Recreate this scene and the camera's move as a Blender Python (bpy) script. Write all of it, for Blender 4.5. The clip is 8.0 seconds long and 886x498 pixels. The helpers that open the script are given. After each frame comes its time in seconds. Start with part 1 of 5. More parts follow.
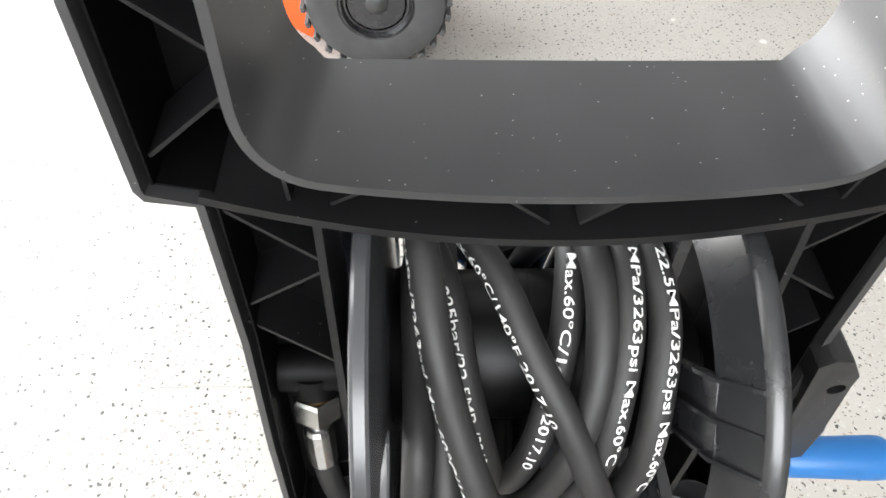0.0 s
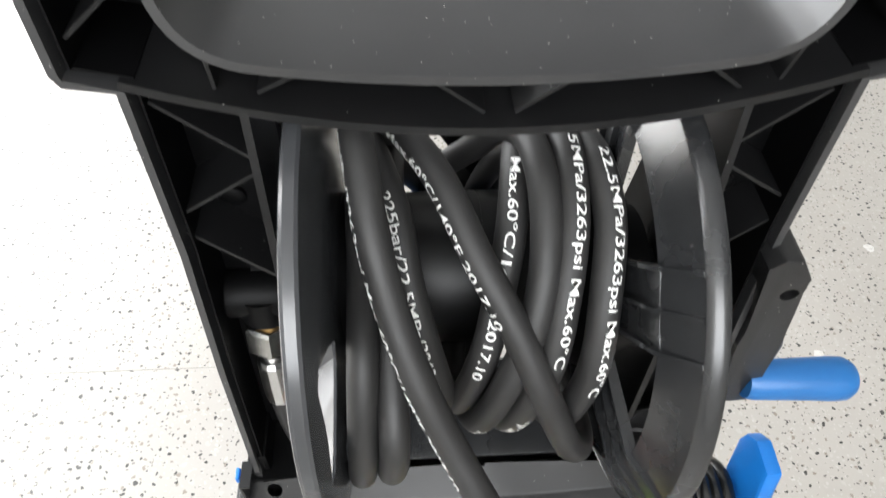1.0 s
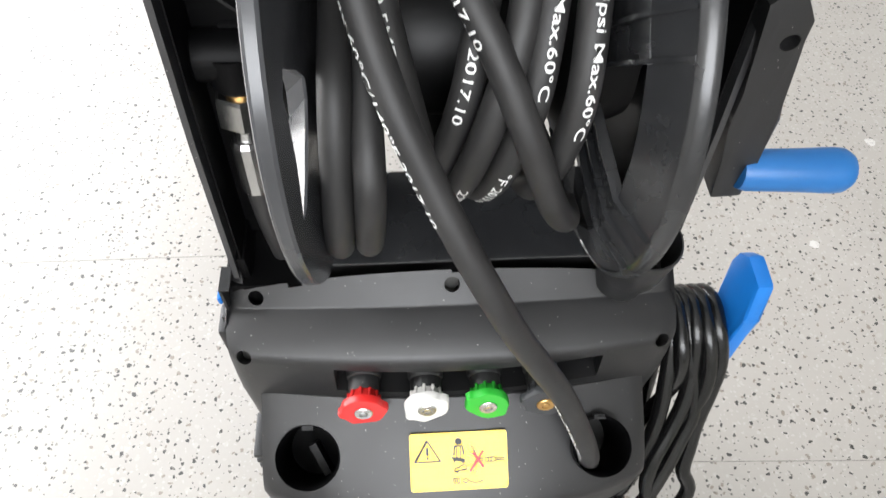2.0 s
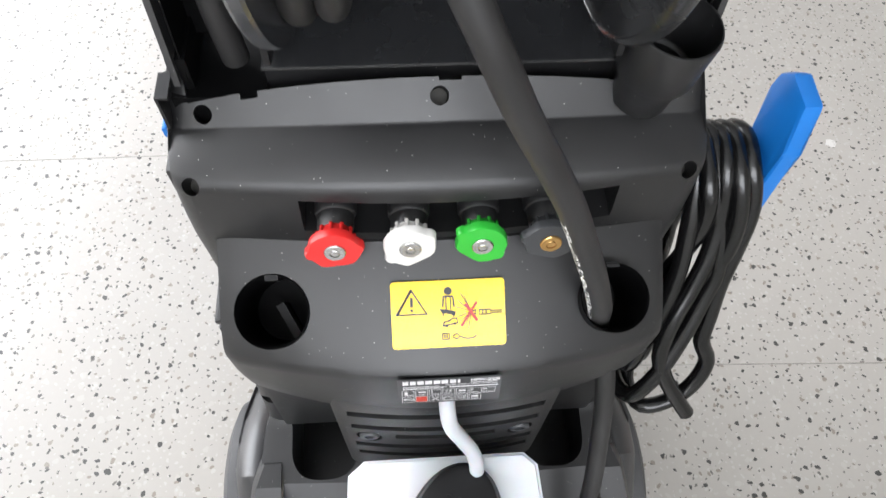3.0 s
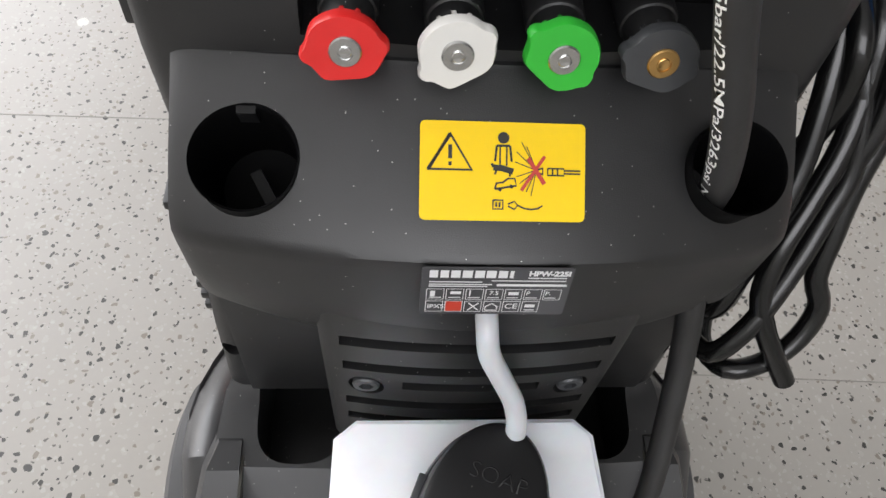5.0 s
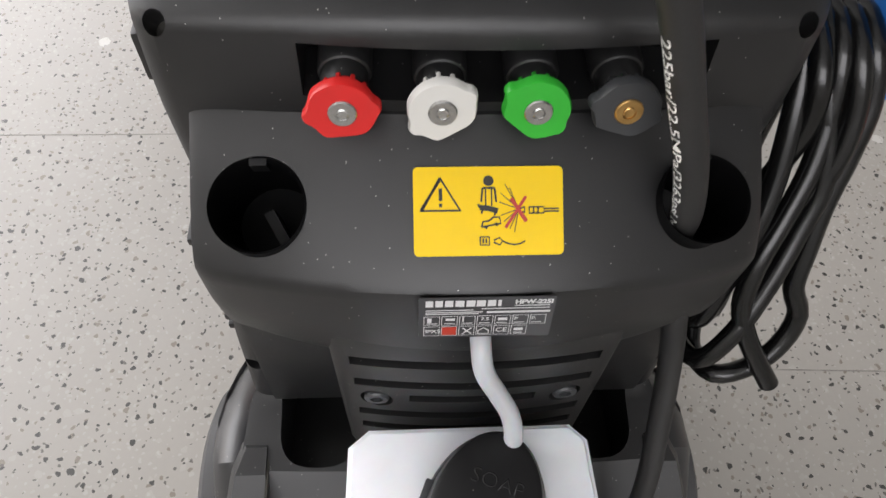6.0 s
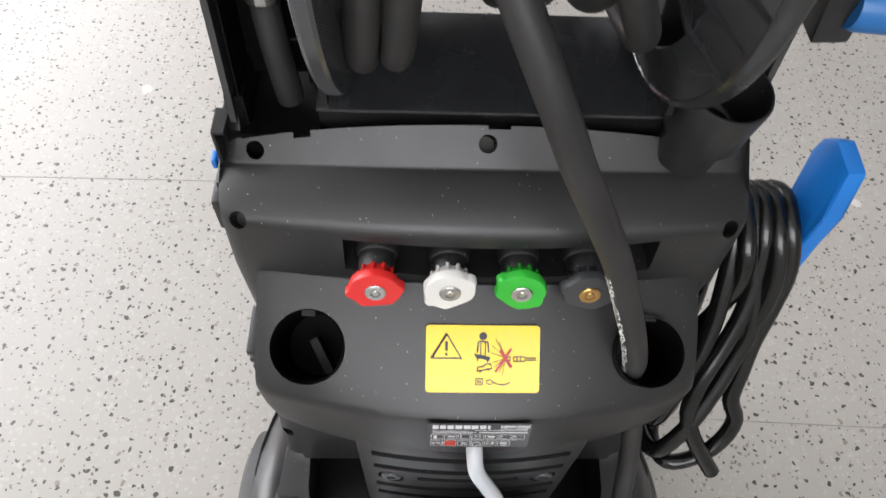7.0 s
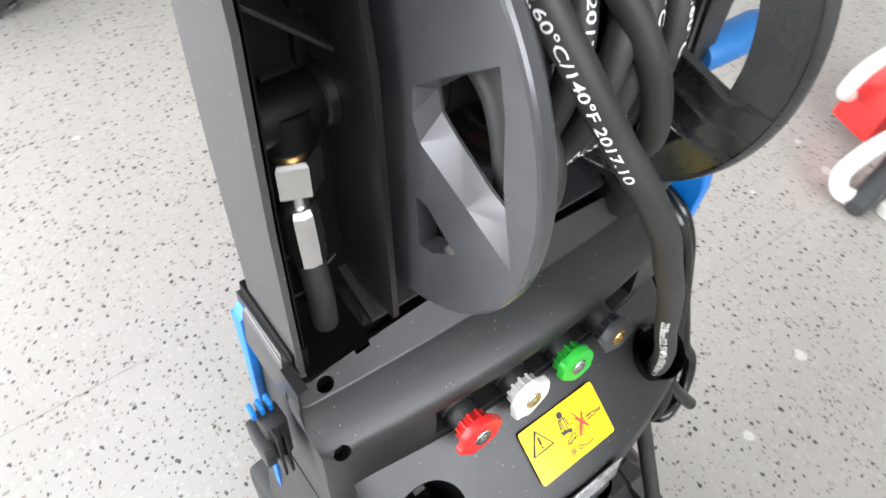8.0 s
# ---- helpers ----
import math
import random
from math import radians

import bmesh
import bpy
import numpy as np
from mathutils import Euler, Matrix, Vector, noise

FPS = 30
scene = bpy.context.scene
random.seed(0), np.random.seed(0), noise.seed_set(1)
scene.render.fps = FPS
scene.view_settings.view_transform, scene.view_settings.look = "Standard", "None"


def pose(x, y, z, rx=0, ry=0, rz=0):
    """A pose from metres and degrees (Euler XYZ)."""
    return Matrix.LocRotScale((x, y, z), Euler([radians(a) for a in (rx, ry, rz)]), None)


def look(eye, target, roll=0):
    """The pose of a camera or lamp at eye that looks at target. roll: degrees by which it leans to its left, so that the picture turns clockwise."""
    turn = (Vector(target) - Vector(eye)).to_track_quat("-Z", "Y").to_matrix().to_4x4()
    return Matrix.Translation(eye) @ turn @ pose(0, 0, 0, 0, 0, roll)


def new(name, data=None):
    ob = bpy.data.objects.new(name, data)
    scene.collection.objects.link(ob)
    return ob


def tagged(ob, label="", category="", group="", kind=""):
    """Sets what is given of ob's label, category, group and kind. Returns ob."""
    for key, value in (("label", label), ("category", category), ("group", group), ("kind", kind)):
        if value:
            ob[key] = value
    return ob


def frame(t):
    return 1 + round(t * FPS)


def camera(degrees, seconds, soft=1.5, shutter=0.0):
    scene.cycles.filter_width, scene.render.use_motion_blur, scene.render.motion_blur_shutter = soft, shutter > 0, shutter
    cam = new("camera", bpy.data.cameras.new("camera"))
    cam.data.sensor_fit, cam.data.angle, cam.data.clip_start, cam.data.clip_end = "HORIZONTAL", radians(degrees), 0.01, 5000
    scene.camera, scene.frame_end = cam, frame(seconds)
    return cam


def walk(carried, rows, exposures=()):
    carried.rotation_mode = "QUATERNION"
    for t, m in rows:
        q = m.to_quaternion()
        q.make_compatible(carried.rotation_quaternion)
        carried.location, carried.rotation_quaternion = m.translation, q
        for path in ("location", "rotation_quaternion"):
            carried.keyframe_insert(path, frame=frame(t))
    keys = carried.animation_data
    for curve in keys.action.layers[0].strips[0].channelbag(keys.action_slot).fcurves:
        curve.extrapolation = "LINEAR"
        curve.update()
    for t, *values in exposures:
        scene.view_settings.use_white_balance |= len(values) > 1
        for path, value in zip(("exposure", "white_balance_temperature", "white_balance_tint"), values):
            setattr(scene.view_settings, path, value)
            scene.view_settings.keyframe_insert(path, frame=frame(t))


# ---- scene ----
cam = camera(64.6, 8.0, shutter=0.2)
PATH = [
    (0, (-0.0527, -0.1020, 1.0098), (-0.0285, 0.2727, 0.5418), 2.50),
    (0.5, (-0.0388, -0.1071, 1.0068), (0.0060, 0.2788, 0.5495), 3.59),
    (0.8, (-0.0360, -0.1160, 1.0000), (0.0740, 1.1520, -0.5420), 2.30),
    (1, (-0.0337, -0.1285, 0.9829), (-0.0020, 0.2444, 0.5140), 2.01),
    (1.2, (-0.0297, -0.1431, 0.9677), (-0.0003, 0.2172, 0.4887), 2.33),
    (1.5, (-0.0283, -0.1603, 0.9514), (0.0016, 0.1894, 0.4648), 1.83),
    (1.7, (-0.0280, -0.1710, 0.9410), (0.0740, 0.9700, -0.6990), 2.10),
    (2.8, (-0.0241, -0.1997, 0.8564), (0.0082, 0.0973, 0.3361), 3.12),
    (3, (-0.0224, -0.2031, 0.8324), (0.0118, 0.0866, 0.3081), 3.42),
    (3.5, (-0.0218, -0.2177, 0.7647), (0.0191, 0.0722, 0.2410), 6.30),
    (4, (-0.0432, -0.2245, 0.7151), (-0.0005, 0.0919, 0.2071), 6.16),
    (4.5, (-0.0414, -0.2202, 0.6877), (0.0094, 0.1083, 0.1882), 8.00),
    (4.7, (-0.0431, -0.2160, 0.6868), (0.0098, 0.1140, 0.1885), 8.38),
    (5.8, (-0.0380, -0.2150, 0.7040), (0.0900, 0.8530, -0.9820), 5.50),
    (6, (-0.0340, -0.2168, 0.7215), (-0.0006, 0.1042, 0.2156), 4.02),
    (6.5, (-0.0304, -0.2185, 0.7644), (-0.0008, 0.0974, 0.2552), 3.69),
    (7, (-0.0371, -0.1997, 0.8370), (-0.0121, 0.1159, 0.3273), 4.70),
    (7.5, (-0.0913, -0.1714, 0.8651), (-0.0271, 0.1469, 0.3606), 3.37),
    (7.8, (-0.1506, -0.1311, 0.8700), (0.0371, 0.1594, 0.3797), 7.80),
    (8, (-0.1848, -0.1123, 0.8919), (0.0650, 0.1397, 0.4081), 8.99),
]
EXPOSURES = [(0.0, 0.98, 6500, 10), (0.5, 1.00, 6500, 10), (1.0, 0.76, 6500, 10), (1.5, 0.68, 6500, 10.5), (3.0, 0.54, 6350, 12), (3.5, 0.14, 6400, 12), (4.0, -0.07, 6500, 12.5), (4.5, -0.07, 6500, 12.5), (6.0, -0.25, 6650, 14), (6.5, -0.23, 6650, 14), (7.0, 0.16, 6500, 13), (7.5, 0.54, 6300, 13), (8.0, 0.80, 6300, 11)]
walk(cam, [(t, look(eye, target, roll)) for t, eye, target, roll in PATH], EXPOSURES)

# ---- light and world ----
world = bpy.data.worlds.new("daylight")
scene.world = world
world.use_nodes = True
wn = world.node_tree
sky = wn.nodes.new("ShaderNodeTexSky")
sky.sky_type, sky.sun_disc = "NISHITA", False
sky.sun_elevation, sky.sun_rotation = radians(35), radians(-70)
wn.links.new(sky.outputs[0], wn.nodes["Background"].inputs[0])
wn.nodes["Background"].inputs[1].default_value = 0.12


def window_light(name, place, target, width, height, watts, colour):
    """Daylight that enters by a window opening."""
    data = bpy.data.lights.new(name, "AREA")
    data.shape, data.size, data.size_y = "RECTANGLE", width, height
    data.energy, data.color = watts, colour
    ob = new(name, data)
    ob.matrix_world = look(place, target)
    return ob


window_light("window_light_left", (-2.06, 2.40, 1.66), (0, 2.40, 1.60), 4.4, 3.1, 270, (0.965, 0.985, 1.0))
window_light("window_light_rear", (-0.35, -2.74, 2.50), (-0.35, 0, 2.2), 3.0, 1.9, 120, (0.965, 0.985, 1.0))


# ---- materials ----
def mat(name, colour, rough=0.5, metal=0.0, grain=0.0, grain_size=900.0, mottle=0.0, mottle_size=30.0, spec=0.5, dust=0.0, **extra):
    """Principled surface with fine relief (grain) and two scales of tone change (mottle)."""
    m = bpy.data.materials.new(name)
    m.use_nodes = True
    nt = m.node_tree
    p = nt.nodes["Principled BSDF"]
    p.inputs["Base Color"].default_value = (*colour, 1)
    p.inputs["Roughness"].default_value = rough
    p.inputs["Metallic"].default_value = metal
    p.inputs["Specular IOR Level"].default_value = spec
    for key, value in extra.items():
        p.inputs[key.replace("_", " ")].default_value = value
    tc = nt.nodes.new("ShaderNodeTexCoord")
    last = None
    if mottle:
        n = nt.nodes.new("ShaderNodeTexNoise")
        n.inputs["Scale"].default_value, n.inputs["Detail"].default_value = mottle_size, 6
        nt.links.new(tc.outputs["Object"], n.inputs["Vector"])
        r = nt.nodes.new("ShaderNodeMapRange")
        r.inputs["From Min"].default_value, r.inputs["From Max"].default_value = 0.3, 0.7
        r.inputs["To Min"].default_value, r.inputs["To Max"].default_value = 1 - mottle, 1 + mottle
        nt.links.new(n.outputs["Fac"], r.inputs["Value"])
        mix = nt.nodes.new("ShaderNodeVectorMath")
        mix.operation = "SCALE"
        mix.inputs[0].default_value = colour
        nt.links.new(r.outputs[0], mix.inputs["Scale"])
        last = mix.outputs[0]
        rr = nt.nodes.new("ShaderNodeMapRange")
        rr.inputs["From Min"].default_value, rr.inputs["From Max"].default_value = 0.3, 0.7
        rr.inputs["To Min"].default_value, rr.inputs["To Max"].default_value = rough * (1 - mottle * 0.5), min(1, rough * (1 + mottle * 0.5))
        nt.links.new(n.outputs["Fac"], rr.inputs["Value"])
        nt.links.new(rr.outputs[0], p.inputs["Roughness"])
    if dust:
        v = nt.nodes.new("ShaderNodeTexVoronoi")
        v.inputs["Scale"].default_value, v.inputs["Randomness"].default_value = 230, 1
        nt.links.new(tc.outputs["Object"], v.inputs["Vector"])
        wn_ = nt.nodes.new("ShaderNodeTexWhiteNoise")
        nt.links.new(v.outputs["Position"], wn_.inputs["Vector"])
        few = nt.nodes.new("ShaderNodeMath")
        few.operation, few.inputs[1].default_value = "LESS_THAN", dust
        nt.links.new(wn_.outputs["Value"], few.inputs[0])
        near = nt.nodes.new("ShaderNodeMath")
        near.operation, near.inputs[1].default_value = "LESS_THAN", 0.062
        nt.links.new(v.outputs["Distance"], near.inputs[0])
        both = nt.nodes.new("ShaderNodeMath")
        both.operation = "MULTIPLY"
        nt.links.new(few.outputs[0], both.inputs[0]), nt.links.new(near.outputs[0], both.inputs[1])
        mx = nt.nodes.new("ShaderNodeMix")
        mx.data_type = "RGBA"
        mx.inputs["B"].default_value = (0.34, 0.33, 0.31, 1)
        mx.inputs["A"].default_value = (*colour, 1)
        if last:
            nt.links.new(last, mx.inputs["A"])
        nt.links.new(both.outputs[0], mx.inputs["Factor"])
        last = mx.outputs["Result"]
    if last:
        nt.links.new(last, p.inputs["Base Color"])
    if grain:
        g = nt.nodes.new("ShaderNodeTexNoise")
        g.inputs["Scale"].default_value, g.inputs["Detail"].default_value = grain_size, 3
        nt.links.new(tc.outputs["Object"], g.inputs["Vector"])
        b = nt.nodes.new("ShaderNodeBump")
        b.inputs["Strength"].default_value, b.inputs["Distance"].default_value = grain, 0.0004
        nt.links.new(g.outputs["Fac"], b.inputs["Height"])
        nt.links.new(b.outputs[0], p.inputs["Normal"])
    return m


def terrazzo():
    """Pale cement with dark, brown and white chips and faint stains."""
    m = bpy.data.materials.new("terrazzo")
    m.use_nodes = True
    nt = m.node_tree
    p = nt.nodes["Principled BSDF"]
    tc = nt.nodes.new("ShaderNodeTexCoord")

    def math_node(op, a, b=None):
        n = nt.nodes.new("ShaderNodeMath")
        n.operation = op
        for i, v in enumerate((a, b)):
            if v is None:
                continue
            if isinstance(v, (int, float)):
                n.inputs[i].default_value = v
            else:
                nt.links.new(v, n.inputs[i])
        return n.outputs[0]

    def noise_node(scale, detail=4.0):
        n = nt.nodes.new("ShaderNodeTexNoise")
        n.inputs["Scale"].default_value, n.inputs["Detail"].default_value = scale, detail
        nt.links.new(tc.outputs["Object"], n.inputs["Vector"])
        return n

    def mixed(fac, a, b):
        mx = nt.nodes.new("ShaderNodeMix")
        mx.data_type = "RGBA"
        for key, v in (("Factor", fac), ("A", a), ("B", b)):
            if isinstance(v, tuple):
                mx.inputs[key].default_value = (*v, 1)
            elif isinstance(v, float):
                mx.inputs[key].default_value = v
            else:
                nt.links.new(v, mx.inputs[key])
        return mx.outputs["Result"]

    warp = noise_node(130, 1)
    shift = nt.nodes.new("ShaderNodeVectorMath")
    shift.operation = "MULTIPLY_ADD"
    shift.inputs[1].default_value = (0.008, 0.008, 0.0)
    nt.links.new(warp.outputs["Color"], shift.inputs[0])
    nt.links.new(tc.outputs["Object"], shift.inputs[2])

    def chips(scale, share, size, seed):
        """1 inside a chip: some cells only, each with its own size."""
        off = nt.nodes.new("ShaderNodeVectorMath")
        off.inputs[1].default_value = (seed, seed * 0.7, 0)
        nt.links.new(shift.outputs[0], off.inputs[0])
        v = nt.nodes.new("ShaderNodeTexVoronoi")
        v.voronoi_dimensions = "2D"
        v.inputs["Scale"].default_value = scale
        nt.links.new(off.outputs[0], v.inputs["Vector"])
        sep = nt.nodes.new("ShaderNodeSeparateColor")
        nt.links.new(v.outputs["Color"], sep.inputs[0])
        pick = math_node("LESS_THAN", sep.outputs[0], share)
        reach = math_node("MULTIPLY", math_node("ADD", math_node("MULTIPLY", sep.outputs[1], 0.8), 0.35), size)
        return math_node("MULTIPLY", pick, math_node("LESS_THAN", v.outputs["Distance"], reach))

    stain = noise_node(3.5, 5)
    fine = noise_node(160, 4)
    base = mixed(stain.outputs["Fac"], (0.284, 0.268, 0.243), (0.358, 0.340, 0.312))
    base = mixed(math_node("MULTIPLY", fine.outputs["Fac"], 0.30), base, (0.25, 0.237, 0.218))
    base = mixed(math_node("MULTIPLY", chips(130, 0.5, 0.24, 3.1), 0.20), base, (0.50, 0.495, 0.48))
    base = mixed(math_node("MULTIPLY", chips(70, 0.30, 0.28, 7.7), 0.14), base, (0.48, 0.47, 0.45))
    base = mixed(math_node("MULTIPLY", chips(80, 0.26, 0.20, 9.3), 0.65), base, (0.13, 0.105, 0.075))
    base = mixed(math_node("MULTIPLY", chips(72, 0.38, 0.180, 1.7), 0.96), base, (0.032, 0.032, 0.030))
    base = mixed(math_node("MULTIPLY", chips(140, 0.24, 0.21, 5.9), 0.80), base, (0.06, 0.055, 0.05))
    base = mixed(math_node("MULTIPLY", chips(5.5, 0.20, 0.050, 12.3), 0.55), base, (0.60, 0.59, 0.57))
    nt.links.new(base, p.inputs["Base Color"])
    p.inputs["Specular IOR Level"].default_value = 0.5
    rg = nt.nodes.new("ShaderNodeMapRange")
    rg.inputs["To Min"].default_value, rg.inputs["To Max"].default_value = 0.26, 0.42
    nt.links.new(stain.outputs["Fac"], rg.inputs["Value"])
    nt.links.new(rg.outputs[0], p.inputs["Roughness"])
    b = nt.nodes.new("ShaderNodeBump")
    b.inputs["Strength"].default_value, b.inputs["Distance"].default_value = 0.15, 0.0006
    nt.links.new(fine.outputs["Fac"], b.inputs["Height"])
    nt.links.new(b.outputs[0], p.inputs["Normal"])
    return m


FLOOR = terrazzo()
PLASTIC = mat("black_plastic", (0.0098, 0.0098, 0.0102), 0.43, grain=0.20, grain_size=1900, mottle=0.16, mottle_size=22, dust=0.65, spec=0.6)
SATIN = mat("satin_black_plastic", (0.0080, 0.0080, 0.0084), 0.38, grain=0.06, grain_size=1100, mottle=0.14, mottle_size=26, dust=0.3, spec=0.32)
# the black plastic again, with the shade of recesses put into its colour
DEEP_SHADE = mat("shade_dark_plastic", (0.0018, 0.0018, 0.002), 0.5, grain=0.1, mottle=0.15, spec=0.12)
GREY = mat("grey_black_plastic", (0.028, 0.028, 0.029), 0.42, grain=0.10, mottle=0.10, spec=0.7, dust=0.95)
# black plastic with part of the recess shade put into its colour
HALF_SHADE = mat("half_shade_plastic", (0.0030, 0.0030, 0.0032), 0.45, grain=0.1, mottle=0.15, spec=0.30)
# reel plastic with the window's brightness on the left disc put into its colour
FLANGE = mat("glossy_lit_reel_plastic", (0.038, 0.0395, 0.043), 0.25, grain=0.03, mottle=0.10, mottle_size=35, spec=0.7)
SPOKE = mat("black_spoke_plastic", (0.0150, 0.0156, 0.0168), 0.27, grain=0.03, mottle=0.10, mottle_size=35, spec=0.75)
RUBBER = mat("hose_rubber", (0.0175, 0.0170, 0.0168), 0.56, grain=0.15, grain_size=700, mottle=0.2, mottle_size=40)
CORD = mat("cord_sheath", (0.0042, 0.0042, 0.0042), 0.24, grain=0.05, mottle=0.1)
PRINT = mat("white_print", (0.78, 0.78, 0.76), 0.6, mottle=0.1, mottle_size=200)
BLUE = mat("blue_plastic", (0.007, 0.15, 0.50), 0.36, grain=0.1, mottle=0.08)
GRIP = mat("dull_blue_plastic", (0.014, 0.12, 0.34), 0.38, grain=0.1, mottle=0.08)
RED = mat("red_plastic", (0.62, 0.022, 0.02), 0.35, grain=0.1, mottle=0.06)
WHITE = mat("white_plastic", (0.64, 0.63, 0.60), 0.38, grain=0.1, mottle=0.04)
GREEN = mat("green_plastic", (0.025, 0.40, 0.035), 0.38, grain=0.1, mottle=0.06)
CHARCOAL = mat("charcoal_plastic", (0.04, 0.042, 0.045), 0.4, grain=0.1, mottle=0.06)
STEEL = mat("brushed_steel", (0.54, 0.54, 0.53), 0.26, 1.0, mottle=0.06, mottle_size=150)
BRASS = mat("brass", (0.62, 0.38, 0.14), 0.3, 1.0, mottle=0.15, mottle_size=120)
YELLOW = mat("yellow_sticker", (0.84, 0.57, 0.004), 0.19, mottle=0.03)
INK = mat("black_ink", (0.02, 0.018, 0.012), 0.45)
REDINK = mat("red_ink", (0.46, 0.04, 0.02), 0.45)
PLATE = mat("grey_sticker", (0.045, 0.045, 0.048), 0.3, mottle=0.05)
SILVER = mat("silver_ink", (0.62, 0.62, 0.62), 0.4)
TANK = mat("milky_tank_plastic", (0.81, 0.83, 0.87), 0.32, grain=0.06, mottle=0.05, Subsurface_Weight=0.15, Subsurface_Scale=0.01)
TUBE = mat("milky_tube", (0.50, 0.52, 0.55), 0.3, mottle=0.05, Subsurface_Weight=0.2, Subsurface_Scale=0.004)
CEILING = mat("grey_ceiling_paint", (0.46, 0.46, 0.455), 0.8, grain=0.2, grain_size=80, mottle=0.05, mottle_size=3)
WALL = mat("white_wall_paint", (0.78, 0.77, 0.74), 0.7, grain=0.2, grain_size=80, mottle=0.03, mottle_size=3)
ORANGE = mat("orange_paint", (0.75, 0.10, 0.015), 0.35, mottle=0.06)
TYRE = mat("tyre_rubber", (0.055, 0.055, 0.056), 0.6, grain=0.4, grain_size=400, mottle=0.2)
JOINT = mat("joint_filler", (0.22, 0.21, 0.19), 0.7, mottle=0.3, mottle_size=60)
CLEAR = mat("window_glass", (1, 1, 1), 0.02, Transmission_Weight=1.0)


# ---- building helpers ----
def part(name, bm, material, parent=None, label="", smooth=True, sharp=32):
    """Links a bmesh as one mesh object under a thing or a part."""
    bmesh.ops.recalc_face_normals(bm, faces=bm.faces)
    data = bpy.data.meshes.new(name)
    bm.to_mesh(data)
    bm.free()
    data.materials.append(material)
    if smooth:
        data.polygons.foreach_set("use_smooth", [True] * len(data.polygons))
        data.set_sharp_from_angle(angle=radians(sharp))
    ob = new(name, data)
    ob.parent = parent
    if label:
        tagged(ob, label)
    return ob


def thing(name, label, category, group="", kind=""):
    return tagged(new(name), label, category, group, kind)


def box_bm(x0, x1, y0, y1, z0, z1, bevel=0.0, segments=2, bm=None):
    own = bmesh.new()
    bmesh.ops.create_cube(own, size=1.0)
    for v in own.verts:
        v.co = Vector((x0 + (v.co.x + 0.5) * (x1 - x0), y0 + (v.co.y + 0.5) * (y1 - y0), z0 + (v.co.z + 0.5) * (z1 - z0)))
    if bevel:
        bmesh.ops.bevel(own, geom=own.edges[:], offset=bevel, segments=segments, profile=0.6, affect="EDGES")
    return own


def moved(bm, m):
    bmesh.ops.transform(bm, matrix=m, verts=bm.verts)
    return bm


def merge(*bms):
    """Joins several bmeshes into the first."""
    first = bms[0]
    for other in bms[1:]:
        data = bpy.data.meshes.new("tmp")
        other.to_mesh(data)
        first.from_mesh(data)
        bpy.data.meshes.remove(data)
        other.free()
    return first


def lathe(profile, segments=32, cap=True):
    """Turns (radius, height) pairs about z."""
    bm = bmesh.new()
    rings = []
    for r, h in profile:
        rings.append([bm.verts.new((r * math.cos(2 * math.pi * i / segments), r * math.sin(2 * math.pi * i / segments), h)) for i in range(segments)])
    for a, b in zip(rings, rings[1:]):
        for i in range(segments):
            j = (i + 1) % segments
            bm.faces.new((a[i], a[j], b[j], b[i]))
    if cap:
        bm.faces.new(rings[0][::-1])
        bm.faces.new(rings[-1])
    return bm


def along(a, b):
    """The pose whose z runs from a to b, at a."""
    return Matrix.Translation(a) @ (Vector(b) - Vector(a)).to_track_quat("Z", "Y").to_matrix().to_4x4()


def smooth_path(points, step):
    """Points along a centripetal spline through the given ones."""
    pts = [Vector(p) for p in points]
    pts = [2 * pts[0] - pts[1]] + pts + [2 * pts[-1] - pts[-2]]
    out = []
    for i in range(1, len(pts) - 2):
        p0, p1, p2, p3 = pts[i - 1:i + 3]
        t0 = 0.0
        t1 = t0 + max((p1 - p0).length, 1e-6) ** 0.5
        t2 = t1 + max((p2 - p1).length, 1e-6) ** 0.5
        t3 = t2 + max((p3 - p2).length, 1e-6) ** 0.5
        n = max(2, int((p2 - p1).length / step))
        for k in range(n):
            t = t1 + (t2 - t1) * k / n
            a1 = p0 * ((t1 - t) / (t1 - t0)) + p1 * ((t - t0) / (t1 - t0))
            a2 = p1 * ((t2 - t) / (t2 - t1)) + p2 * ((t - t1) / (t2 - t1))
            a3 = p2 * ((t3 - t) / (t3 - t2)) + p3 * ((t - t2) / (t3 - t2))
            b1 = a1 * ((t2 - t) / (t2 - t0)) + a2 * ((t - t0) / (t2 - t0))
            b2 = a2 * ((t3 - t) / (t3 - t1)) + a3 * ((t - t1) / (t3 - t1))
            out.append(b1 * ((t2 - t) / (t2 - t1)) + b2 * ((t - t1) / (t2 - t1)))
    out.append(pts[-2])
    return out


def frames_of(path):
    """Tangent and two steady normals at each point of a path."""
    out = []
    normal = None
    for i, p in enumerate(path):
        t = (path[min(i + 1, len(path) - 1)] - path[max(i - 1, 0)]).normalized()
        if normal is None:
            normal = t.orthogonal().normalized()
        normal = (normal - t * normal.dot(t)).normalized()
        out.append((p, t, normal, t.cross(normal)))
    return out


